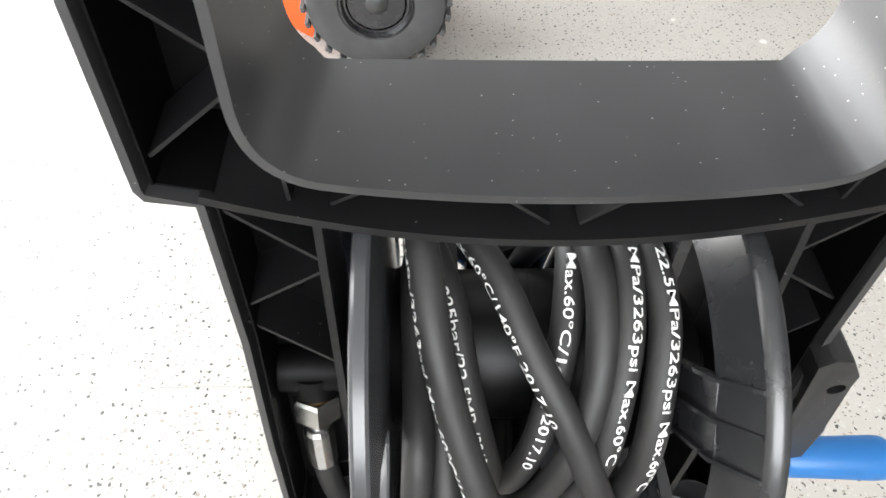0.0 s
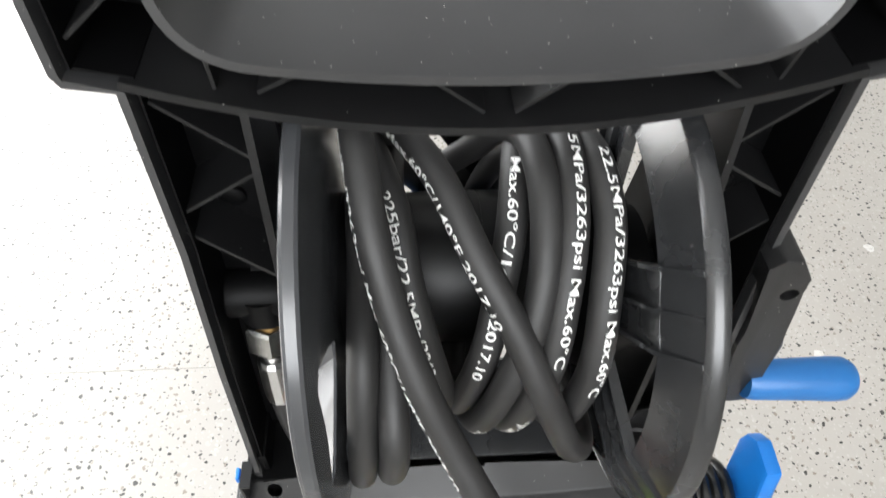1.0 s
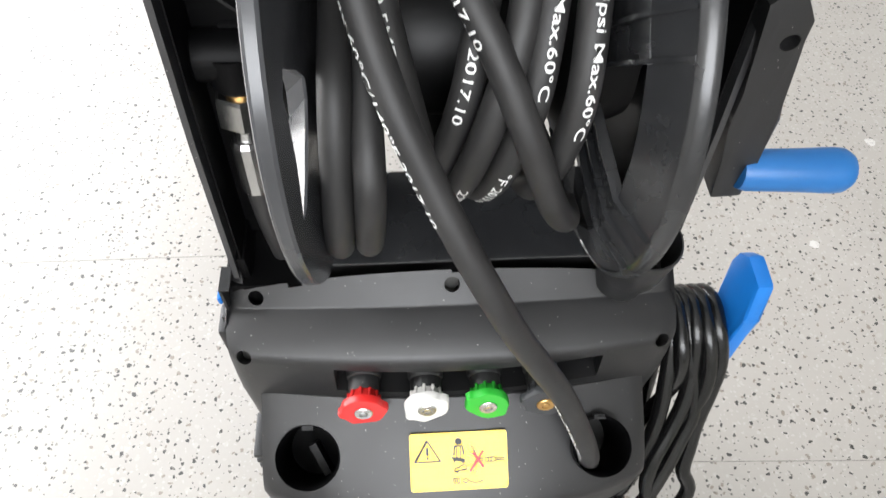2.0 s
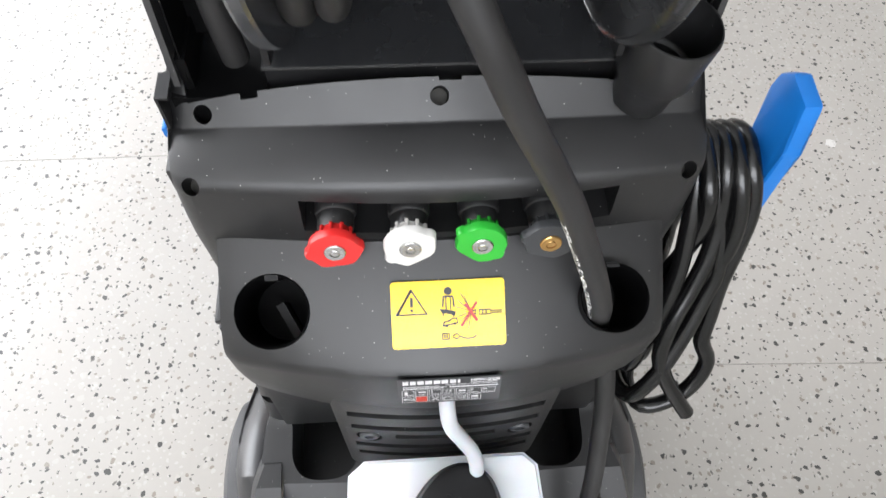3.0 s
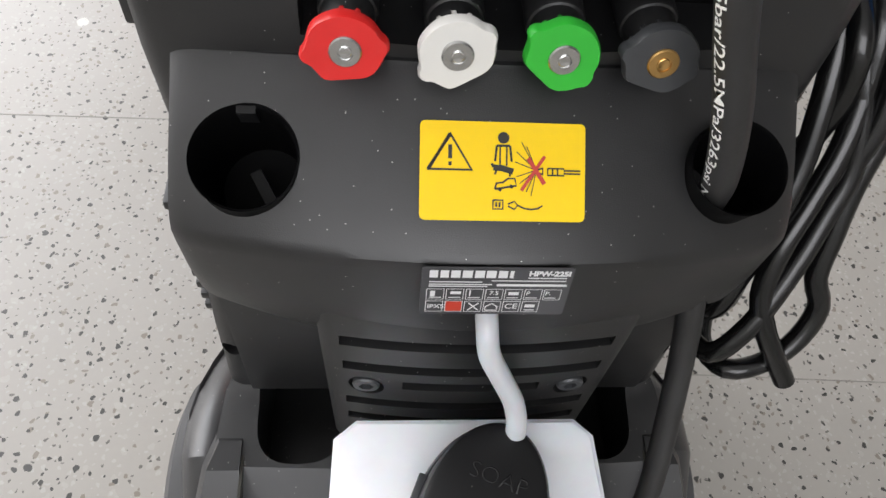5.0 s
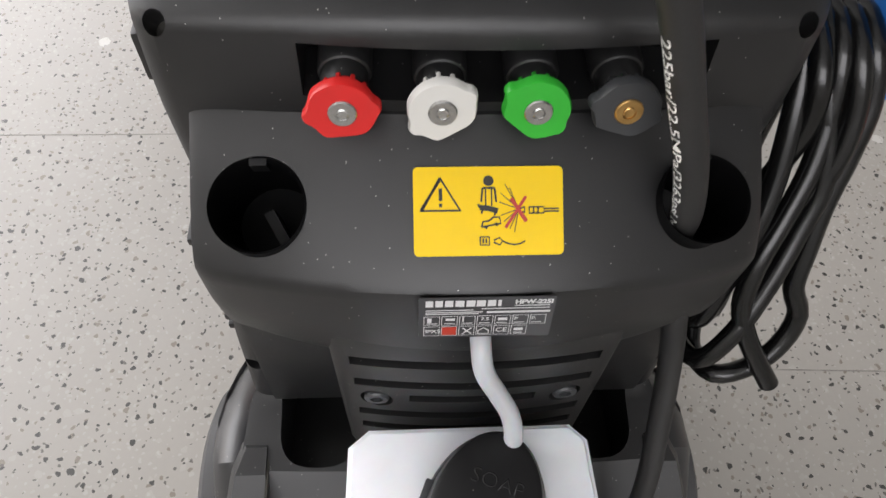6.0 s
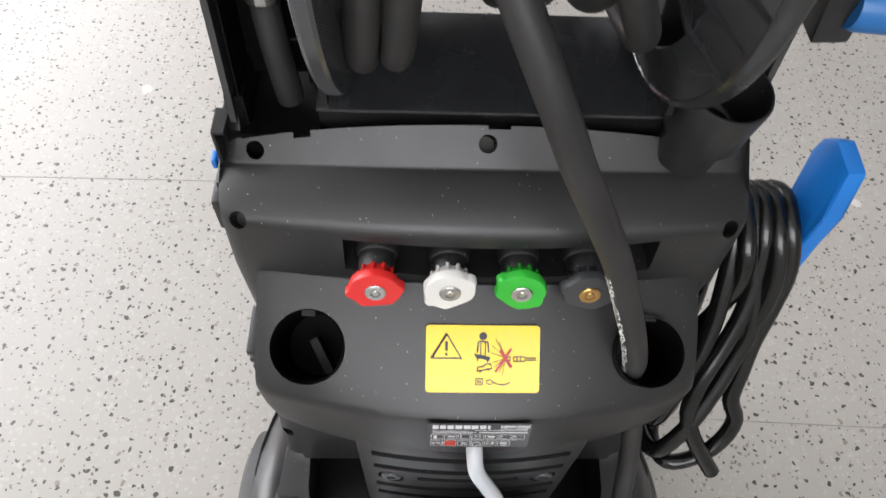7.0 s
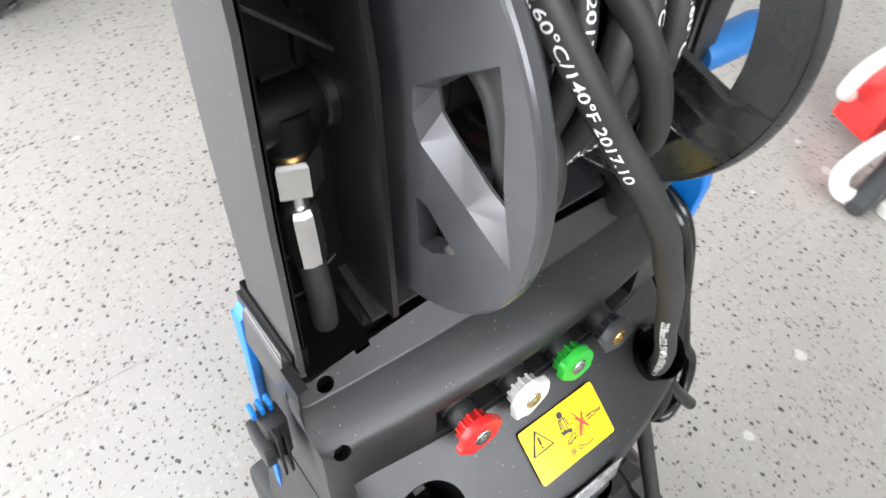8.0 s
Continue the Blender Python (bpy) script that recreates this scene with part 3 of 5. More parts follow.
part("outer_rim", wall_bm(mirrored(outer_l), 0.046, 0.0030, lean), GREY, chassis, sharp=40)
# added thin liners that darken the channel walls with painted shade
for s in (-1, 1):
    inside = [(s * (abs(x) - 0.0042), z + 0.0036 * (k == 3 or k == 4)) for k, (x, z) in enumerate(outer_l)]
    part("shade_liner", wall_bm(inside, 0.0440, 0.0008, lean, start=0.003), DEEP_SHADE, chassis, sharp=40)
part("cross_rim", wall_bm(under, 0.036, 0.0032, lean), SATIN, chassis, sharp=40)
part("top_rim", wall_bm([(-0.1435, 0.985), (0.1435, 0.985)], 0.046, 0.0030, lean), SATIN, chassis)
for s in (-1, 1):
    rail = bmesh.new()
    ring = []
    for out in (0.0, 0.0030):
        ring.append([rail.verts.new((s * (0.0762 + 0.0350 * (z - 0.595) + out), y, z)) for y, z in ((lean(0.829), 0.829), (lean(0.74) - 0.012, 0.74), (lean(0.60) - 0.013, 0.6020), (lean(0.60) + 0.03, 0.590), (lean(0.829) + 0.034, 0.829))])
    rail.faces.new(ring[0]), rail.faces.new(ring[1][::-1])
    for i in range(5):
        rail.faces.new((ring[0][i], ring[1][i], ring[1][(i + 1) % 5], ring[0][(i + 1) % 5]))
    part("inner_rim", rail, SATIN, chassis)
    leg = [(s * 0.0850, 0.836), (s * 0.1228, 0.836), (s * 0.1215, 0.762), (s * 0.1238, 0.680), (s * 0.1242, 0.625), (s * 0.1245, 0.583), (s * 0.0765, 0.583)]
    # foot and webs: the channel's shade is painted in as near-black
    part("leg_foot", box_bm(*sorted((s * 0.1180, s * 0.1275)), 0.034, 0.085, 0.560, 0.592, 0.001), DEEP_SHADE, chassis)
    part("leg_web", prism_bm(leg, 0.030, 0.033, lean), DEEP_SHADE, chassis)
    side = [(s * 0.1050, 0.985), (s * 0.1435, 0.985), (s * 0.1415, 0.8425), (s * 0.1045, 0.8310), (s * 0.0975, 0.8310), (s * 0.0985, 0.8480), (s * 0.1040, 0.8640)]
    part("handle_web", prism_bm(side, 0.0425, 0.0455, lean), DEEP_SHADE, chassis)
part("cross_web", prism_bm([(-0.1045, 0.8315), (-0.05, 0.820), (0.0, 0.8165), (0.05, 0.820), (0.1045, 0.8315), (0.1045, 0.850), (0.05, 0.8385), (0.0, 0.8365), (-0.05, 0.8385), (-0.1045, 0.850)], 0.030, 0.033, lean), DEEP_SHADE, chassis)
RIBS = [
    ((-0.118, 0.829), (-0.087, 0.8035)), ((-0.1195, 0.778), (-0.087, 0.798)), ((-0.1205, 0.769), (-0.087, 0.740)),
    ((-0.1300, 0.905), (-0.1065, 0.8868)), ((-0.1365, 0.8525), (-0.1065, 0.877)), ((-0.1330, 0.915), (-0.108, 0.938)),
]
CROSS = [((-0.096, 0.845), (-0.095, 0.8335)), ((-0.0813, 0.8318), (-0.0657, 0.8395)), ((-0.0278, 0.8385), (-0.0048, 0.822)), ((0.0059, 0.822), (0.0299, 0.8385)), ((0.0688, 0.8405), (0.0839, 0.8301)), ((0.0964, 0.8319), (0.1015, 0.848))]
for (xa, za), (xb, zb) in RIBS:
    for s in (-1, 1):
        part("rib", wall_bm([(-s * xa, za), (-s * xb, zb)], 0.0315, 0.0014, lean, back=[0.0315, 0.0315], start=0.006), SATIN, chassis)
for p, q in CROSS:
    part("rib", wall_bm([p, q], 0.0315, 0.0014, lean, start=0.006), SATIN, chassis)
for s in (-1, 1):
    part("leg_screw", moved(lathe([(0.005, -0.002), (0.005, 0.002), (0.003, 0.003)], 18), along((s * 0.105, lean(0.765) + 0.030, 0.765), (s * 0.105, -1, 0.765))), DEEP_SHADE, chassis)

# side and rear plates carry the shade behind the reel in their colour
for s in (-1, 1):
    part("side_plate", prism_bm([(0.062, 0.574), (0.128, 0.574), (0.128, 0.70), (0.110, 0.80), (0.075, 0.80)], 0.0, 0.0025), DEEP_SHADE, chassis).data.transform(Matrix.Translation((s * 0.0890, 0, 0)) @ pose(0, 0, 0, 0, 0, 90))

part("rear_plate", box_bm(-0.1050, -0.0712, 0.1400, 0.1425, 0.600, 0.800), DEEP_SHADE, chassis)

for x0, z0, r0, sweep in ((-0.098, 0.618, 0.016, 1.1), (-0.112, 0.634, 0.012, 0.9), (-0.106, 0.603, 0.010, 1.3)):
    arc = [Vector((x0 + r0 * math.cos(a), lean(z0) + 0.0285, z0 - r0 * math.sin(a))) for a in np.linspace(0.6, 0.6 + sweep, 9)]
    part("moulding_flash", tube_bm(arc, 0.0007, 6), GREY, chassis)

# hose reel
AXIS_Y, AXIS_Z = 0.080, 0.7075


def around(x, degrees_up, r):
    """A place round the reel's axle: 0 faces the camera side, 90 is up."""
    a = radians(degrees_up)
    return Vector((x, AXIS_Y - r * math.cos(a), AXIS_Z + r * math.sin(a)))


to_axle = Matrix.Translation((0, AXIS_Y, AXIS_Z)) @ pose(0, 0, 0, 0, 90, 0)
# drum colour is darkened for the shade under the wound hose
reel = part("reel_drum", moved(lathe([(0.036, -0.070), (0.037, -0.02), (0.037, 0.0), (0.0365, 0.0), (0.0365, 0.001), (0.037, 0.001), (0.036, 0.070)], 40), to_axle), HALF_SHADE, washer, "black hose reel drum")
SPOKES = (45, -15, 105, -75, 165, 225)
for s in (-1, 1):
    # left disc takes the paler, lit tone of the reel's black plastic
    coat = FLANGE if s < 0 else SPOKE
    at_side = Matrix.Translation((s * 0.0700, 0, 0)) @ to_axle @ pose(0, 0, 0, 0, 0 if s > 0 else 180, 0)
    if s > 0:
        at_side = Matrix.Translation((0, -0.0138, 0.0068)) @ at_side
        lip = [(0.1048, -0.0046), (0.1058, -0.0056), (0.1072, -0.0048), (0.1083, -0.0024), (0.1088, 0.0004), (0.1080, 0.0022), (0.1060, 0.0018), (0.1048, -0.0012), (0.1048, -0.0046)]
        flange = part("flange", moved(lathe(lip, 96, cap=False), at_side), coat, reel, "black reel side flange with open spokes", sharp=60)
        ring = [(0.0852, -0.0124), (0.0860, -0.0140), (0.1052, -0.0050), (0.1052, -0.0026), (0.0857, -0.0114), (0.0852, -0.0124)]
        part("flange_ring", moved(lathe(ring, 96, cap=False), at_side), coat, flange, sharp=60)
    if s < 0:
        dish = [(0.1062, 0.0), (0.1074, 0.0006), (0.1080, 0.0018), (0.1080, 0.0056), (0.1073, 0.0069), (0.1055, 0.0070), (0.1035, 0.0072), (0.0900, 0.0092)]
        plate_ = moved(lathe(dish, 96), Matrix.Translation((-0.0705, 0.0677, 0.7151)) @ pose(0, 0, 0, 0, 90, 0))
        WINDOW = [(0.0260, 0.7371), (0.0110, 0.7523), (-0.0114, 0.7727), (-0.0168, 0.7585), (-0.0221, 0.7323), (-0.0332, 0.7003), (-0.0076, 0.7079), (0.0203, 0.7153), (0.0259, 0.7242)]
        THROUGH = [(0.0173, 0.7323), (0.0124, 0.7434), (-0.0016, 0.7572), (-0.0107, 0.7644), (-0.0162, 0.7468), (-0.0210, 0.7281), (-0.0136, 0.7255), (-0.0031, 0.7343), (0.0090, 0.7316)]
        LOWER = [(0.0204, 0.6861), (0.0134, 0.6875), (0.0027, 0.6822), (-0.0057, 0.6781), (0.0072, 0.6637), (0.0160, 0.6599)]
        BACK = [(0.125, 0.735), (0.155, 0.750), (0.160, 0.690), (0.128, 0.690)]
        THROUGH = [((2 * a + 3 * c) / 5, (2 * b + 3 * d) / 5) for (a, b), (c, d) in zip(THROUGH, WINDOW)]
        tools = []
        for shape, inner, deep in ((WINDOW, THROUGH, -0.0625), (THROUGH, THROUGH, -0.04), (LOWER, LOWER, -0.04), (BACK, BACK, -0.04)):
            tool = bmesh.new()
            near = [tool.verts.new((-0.0708, y, z)) for y, z in shape]
            far = [tool.verts.new((deep, y, z)) for y, z in inner]
            tool.faces.new(near), tool.faces.new(far[::-1])
            for i in range(len(shape)):
                tool.faces.new((near[i], far[i], far[(i + 1) % len(shape)], near[(i + 1) % len(shape)]))
            bmesh.ops.triangulate(tool, faces=tool.faces[:])
            tools.append(tool)
        disc = cut(plate_, *tools)
        for v in disc.verts:
            v.co.x += -0.0017 + 0.0122 * (v.co.y - 0.0677) - 0.0228 * (v.co.z - 0.7151)
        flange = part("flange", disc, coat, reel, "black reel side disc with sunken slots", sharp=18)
        soft_edge = flange.modifiers.new("soft_edge", "BEVEL")
        soft_edge.width, soft_edge.segments, soft_edge.limit_method, soft_edge.angle_limit = 0.0010, 2, "ANGLE", radians(40)
        boot = []
        for k in range(6):
            boot += [(0.0140 - 0.0016 * k, 0.0016 * k), (0.0146 - 0.0016 * k, 0.0016 * k + 0.0008)]
        part("ribbed_boot", moved(lathe(boot, 28), Matrix.Translation((-0.0500, 0.0080, 0.6740)) @ pose(0, 0, 0, 0, -90, 0)), SATIN, flange, "ribbed black rubber boot", sharp=60)
    for up in SPOKES if s > 0 else ():
        spoke = bmesh.new()
        corners = []
        for r, x, half in ((0.0862, -0.0128, 0.0165), (0.066, -0.0140, 0.0150), (0.040, -0.0160, 0.0130)):
            for side in (-1, 1):
                for lift in (-0.0012, 0.0012):
                    corners.append(spoke.verts.new((-r, side * half, x + lift)))
        for k in (0, 4):
            a = corners[k:k + 8]
            for q in ((0, 1, 5, 4), (2, 6, 7, 3), (0, 4, 6, 2), (1, 3, 7, 5)):
                spoke.faces.new([a[i] for i in q])
        spoke.faces.new([corners[i] for i in (0, 2, 3, 1)]), spoke.faces.new([corners[i] for i in (8, 9, 11, 10)])
        for off in (-0.0158, 0.0, 0.0158):
            rib = bmesh.new()
            pts = [(-0.1045, -0.0060), (-0.0855, -0.0162), (-0.066, -0.0180), (-0.042, -0.0195), (-0.042, -0.0155), (-0.0855, -0.0120), (-0.1045, -0.0035)]
            lo = [rib.verts.new((x, off * (0.8 + 0.2 * -x / 0.1045) - 0.0008, h)) for x, h in pts]
            hi = [rib.verts.new((v.co.x, v.co.y + 0.0016, v.co.z)) for v in lo]
            rib.faces.new(lo), rib.faces.new(hi[::-1])
            for i in range(len(lo)):
                rib.faces.new((lo[i], hi[i], hi[(i + 1) % len(lo)], lo[(i + 1) % len(lo)]))
            spoke = merge(spoke, rib)
        turn = Matrix.Translation((s * 0.0700, AXIS_Y - 0.0138, AXIS_Z + 0.0068)) @ Matrix.Rotation(radians(up), 4, "X").inverted() @ Matrix(((0, 0, s, 0), (1, 0, 0, 0), (0, 1, 0, 0), (0, 0, 0, 1)))
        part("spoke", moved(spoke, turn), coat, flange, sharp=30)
    # hub and boss: shade inside the reel painted as near-black
    part("hub", moved(lathe([(0.030, -0.030), (0.042, -0.026), (0.042, -0.020), (0.034, 0.002), (0.016, 0.006)], 40), at_side), DEEP_SHADE, flange)
    part("axle_boss", moved(lathe([(0.016, 0.0), (0.016, 0.036)], 24), at_side), DEEP_SHADE, flange)

# crank with its blue grip
ARM = [(0.117, 0.752), (0.123, 0.758), (0.131, 0.757), (0.1395, 0.744), (0.1405, 0.719), (0.1455, 0.701), (0.1495, 0.688), (0.1500, 0.666), (0.1515, 0.650), (0.1525, 0.630), (0.1360, 0.629), (0.1280, 0.684), (0.1255, 0.690), (0.1250, 0.715)]
arm_bm = prism_bm(ARM, 0.038, 0.060, bevel=0.0018)
crank = part("crank_arm", cut(arm_bm, moved(lathe([(0.0042, -0.008), (0.0042, 0.010)], 18), along((0.1335, 0.038, 0.7335), (0.1335, -1, 0.80)))), PLASTIC, washer, "black winding crank arm")
part("grip", moved(lathe([(0.0095, -0.004), (0.0108, 0.0), (0.0116, 0.03), (0.0122, 0.046), (0.0118, 0.0515), (0.0095, 0.0555), (0.005, 0.0565)], 40), along((0.1495, 0.042, 0.6470), (0.30, 0.040, 0.642))), GRIP, crank, "blue plastic turning grip")
# near-black boss, the shade behind the crank put into its colour
part("arm_boss", moved(lathe([(0.015, 0.0), (0.015, 0.030)], 24), along((0.100, 0.080, 0.7075), (0.2, 0.080, 0.7075))), DEEP_SHADE, crank)
part("arm_link", box_bm(0.118, 0.130, 0.058, 0.090, 0.690, 0.725, 0.003), PLASTIC, crank)

for xa, za, xb, zb in ((-0.0360, 0.7870, 0.0125, 0.7050),):
    part("rear_brace", moved(lathe([(0.0065, 0.0), (0.0065, math.hypot(xb - xa, zb - za))], 12), along((xa, 0.142, za), (xb, 0.142, zb))), DEEP_SHADE, chassis)

# holster cup
cup = lathe([(0.0120, -0.0540), (0.0146, -0.0510), (0.0162, -0.0310), (0.0190, -0.0296), (0.0194, -0.0280), (0.0200, -0.0010), (0.0195, 0.0), (0.0186, 0.0), (0.0175, -0.028)], 48, cap=False)
part("holster_cup", moved(cup, Matrix.Translation((0.1015, 0.0210, 0.6185)) @ pose(0, 0, 0, 6, 4, 0)), PLASTIC, washer, "black round holster cup", sharp=40)

# swivel inlet with its nut and hose tail
AXLE_Y, AXLE_Z = 0.0665, 0.7095


def upright(a, b, turn):
    """The pose at a whose z runs to b, turned about it."""
    lean_to = Vector((0, 0, 1)).rotation_difference(Vector(b) - Vector(a)).to_matrix().to_4x4()
    return Matrix.Translation(a) @ lean_to @ Matrix.Rotation(radians(turn), 4, "Z")


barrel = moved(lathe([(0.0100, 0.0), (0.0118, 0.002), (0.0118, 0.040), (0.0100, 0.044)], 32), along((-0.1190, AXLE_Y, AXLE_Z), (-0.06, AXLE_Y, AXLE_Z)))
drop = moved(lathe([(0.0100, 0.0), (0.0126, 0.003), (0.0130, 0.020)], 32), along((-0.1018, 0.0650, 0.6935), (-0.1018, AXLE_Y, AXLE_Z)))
# elbow and collar are coloured for the shade inside the leg
swivel = part("swivel_elbow", merge(barrel, drop), DEEP_SHADE, washer, "black swivel elbow on the reel axle")
part("collar", moved(lathe([(0.0118, 0.0), (0.0130, 0.0012), (0.0130, 0.0050), (0.0118, 0.006)], 32), along((-0.0885, AXLE_Y, AXLE_Z), (-0.06, AXLE_Y, AXLE_Z))), HALF_SHADE, swivel)
part("brass_thread", moved(lathe([(0.0070, 0.0), (0.0070, 0.007)], 24), along((-0.1020, 0.0636, 0.6895), (-0.1018, 0.065, 0.70))), BRASS, swivel, "brass threaded stub")
part("union_nut", moved(lathe([(0.0110, 0.0), (0.0128, 0.0015), (0.0128, 0.0158), (0.0110, 0.0172)], 6), upright((-0.1030, 0.0605, 0.6735), (-0.1024, 0.0632, 0.6890), -82)), STEEL, swivel, "bright steel hexagon union nut", sharp=20)
part("neck", moved(lathe([(0.0050, 0.0), (0.0050, 0.012)], 20), along((-0.1038, 0.0573, 0.6640), (-0.1030, 0.0605, 0.6735))), STEEL, swivel)
part("ferrule", moved(lathe([(0.0076, 0.0), (0.0084, 0.0012), (0.0086, 0.014), (0.0084, 0.0305), (0.0070, 0.0330)], 12), upright((-0.1036, 0.0522, 0.6330), (-0.1038, 0.0573, 0.6640), -74)), STEEL, swivel, "crimped steel hose ferrule", sharp=22)
part("hose_tail", tube_bm(smooth_path([(-0.1036, 0.0530, 0.640), (-0.1028, 0.0505, 0.622), (-0.1015, 0.0490, 0.605), (-0.0995, 0.0500, 0.576)], 0.004), 0.0068), RUBBER, swivel)

# side latch
latch = part("side_latch", box_bm(-0.1480, -0.134, 0.036, 0.052, 0.475, 0.522, 0.003), PLASTIC, washer, "black side latch with a blue edge")
part("latch_tab", box_bm(-0.1530, -0.1460, 0.033, 0.055, 0.480, 0.508, 0.002), PLASTIC, latch)
for k in range(2):
    part("latch_plate", box_bm(-0.1452 + 0.0046 * k, -0.1430 + 0.0046 * k, 0.030, 0.056, 0.462, 0.5215 - 0.004 * k, 0.0008), SATIN, latch)
for k in range(3):
    part("latch_tooth", box_bm(-0.1500 + 0.005 * k, -0.1472 + 0.005 * k, 0.046, 0.054, 0.5215, 0.5290, 0.001), BLUE, latch, "small blue tooth")

# cord hook
hook = part("cord_hook", prism_bm([(0.0101, 0.478), (0.0158, 0.468), (0.0365, 0.4835), (0.0455, 0.510), (0.0535, 0.5407), (0.0515, 0.553), (0.0422, 0.5624), (0.0199, 0.561), (0.0130, 0.5300)], 0.0, 0.011, bevel=0.0034), BLUE, washer, "bright blue cable hook")
hook.data.transform(Matrix.Translation((0.1960, 0, 0)) @ pose(0, 0, 0, 0, 0, 90))
part("hook_arm", box_bm(0.128, 0.193, 0.018, 0.042, 0.492, 0.510, 0.004), BLUE, hook)

# nozzle posts and the four quick-connect nozzles
NOZZLES = [(-0.0558, RED, "red"), (-0.0187, WHITE, "white"), (0.0172, GREEN, "green"), (0.0515, CHARCOAL, "charcoal grey")]


def spray_nozzle(colour, name, turn):
    root = thing("spray_nozzle", f"{name} quick-connect spray nozzle clipped on a black peg", "nozzle", "spray nozzles")
    wing = bmesh.new()
    outline = [Vector(p) * 0.001 for p in ((-15.2, 0.5), (-14.2, 5.0), (-9.8, 10.8), (-5.0, 13.4), (0.5, 14.2), (5.5, 13.4), (9.2, 10.8), (12.2, 10.4), (14.6, 7.8), (14.2, 4.8), (14.6, 0.0), (13.3, -6.0), (5.8, -10.8), (-1.2, -15.2), (-4.0, -14.6), (-9.2, -11.8), (-12.6, -12.2), (-14.8, -9.2), (-13.8, -6.2))]
    for again in range(2):
        outline = [q for a, b in zip(outline, outline[1:] + outline[:1]) for q in (a * 0.75 + b * 0.25, a * 0.25 + b * 0.75)]
    outline = [tuple(Matrix.Rotation(radians(turn), 2) @ q * 0.895) for q in outline]
    levels = [(0.86, 0.0), (1.0, 0.0010), (1.0, 0.0042), (0.95, 0.0056)]
    rings = [[wing.verts.new((x * k, y * k, h)) for x, y in outline] for k, h in levels]
    for a, b in zip(rings, rings[1:]):
        for i in range(len(outline)):
            j = (i + 1) % len(outline)
            wing.faces.new((a[i], a[j], b[j], b[i]))
    wing.faces.new(rings[0][::-1]), wing.faces.new(rings[-1])
    part("cap", wing, colour, root)
    teeth = lathe([(0.0076, -0.0080), (0.0084, -0.0074), (0.0100, 0.0)], 28)
    part("collar", teeth, colour, root)
    for k in range(11):
        a = 2 * math.pi * k / 11
        part("fin", moved(box_bm(0.0078, 0.0102, -0.0009, 0.0009, -0.0064, 0.001, 0.0004, 1), Matrix.Rotation(a, 4, "Z")), colour, root)
    metal = BRASS if name.startswith("char") else STEEL
    tip = part("insert", cut(lathe([(0.0055, 0.0), (0.0055, 0.0062), (0.0050, 0.0067)], 32), lathe([(0.0027, 0.0061), (0.0030, 0.02)], 24), lathe([(0.0005, 0.003), (0.0005, 0.02)], 10)), metal, root, "round metal nozzle insert")
    part("insert_ring", lathe([(0.0022, 0.0060), (0.0022, 0.0066), (0.0019, 0.0068), (0.0009, 0.0066)], 24), metal, tip)
    return root


for (nx, colour, name), turn in zip(NOZZLES, (-26, 0, -74, -50)):
    by = -0.0195 + 0.0135 * (nx / 0.13) ** 2
    start, end = Vector((nx, by + 0.026, 0.5285)), Vector((nx, by - 0.0140, 0.5260))
    peg = part("nozzle_peg", moved(lathe([(0.0108, 0.0), (0.0108, 0.020), (0.0102, 0.0215), (0.0094, 0.022), (0.0094, 0.028), (0.0086, 0.0315)], 28), along(start, end)), PLASTIC, housing, "black rubber nozzle peg")
    noz = spray_nozzle(colour, name, turn)
    tilt = Vector((0, -0.98, 0.20))
    noz.matrix_world = Matrix.Translation(Vector((nx, -0.0295, 0.5282))) @ tilt.to_track_quat("Z", "Y").to_matrix().to_4x4()
# near-black sheet that paints the recess's shade over its back
part("recess_shade", box_bm(-0.0735, 0.0885, 0.0115, 0.0140, 0.5180, 0.5450), DEEP_SHADE, housing)
for sx in (-0.0372, 0.0340):
    part("recess_screw", moved(lathe([(0.0052, 0.0), (0.0052, 0.0035), (0.0034, 0.0035), (0.0034, 0.001)], 20), along((sx, 0.0118, 0.5370), (sx, -0.6, 0.62))), HALF_SHADE, housing, "sunk screw in the nozzle recess")
# sleeve, blade and floor are coloured darker for the shade down the hole
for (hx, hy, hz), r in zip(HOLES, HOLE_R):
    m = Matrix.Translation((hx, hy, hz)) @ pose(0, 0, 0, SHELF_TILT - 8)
    part("holder_sleeve", moved(lathe([(r - 0.0002, -0.075), (r - 0.0002, -0.001), (r - 0.0014, -0.003), (r - 0.0014, -0.075)], 40, cap=False), m), DEEP_SHADE, housing, "lance holder sleeve, black with the hole's shade in its colour")
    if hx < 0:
        part("sleeve_blade", moved(box_bm(-0.0024, 0.0024, -0.018, 0.004, -0.070, -0.036), m @ pose(0, 0, 0, 0, 0, 28)), HALF_SHADE, housing)
        part("sleeve_floor", moved(lathe([(0.0186, -0.0575), (0.0186, -0.0560)], 32), m), DEEP_SHADE, housing)
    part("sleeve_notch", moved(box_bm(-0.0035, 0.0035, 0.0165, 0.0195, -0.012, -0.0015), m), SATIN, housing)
for sx, sy, sz in SCREWS:
    part("sunk_screw", moved(lathe([(0.0045, 0.0), (0.0045, 0.001)], 16), along((sx, sy + 0.0085, sz - 0.0112), (sx, sy - 0.6, sz + 0.8))), INK, housing)


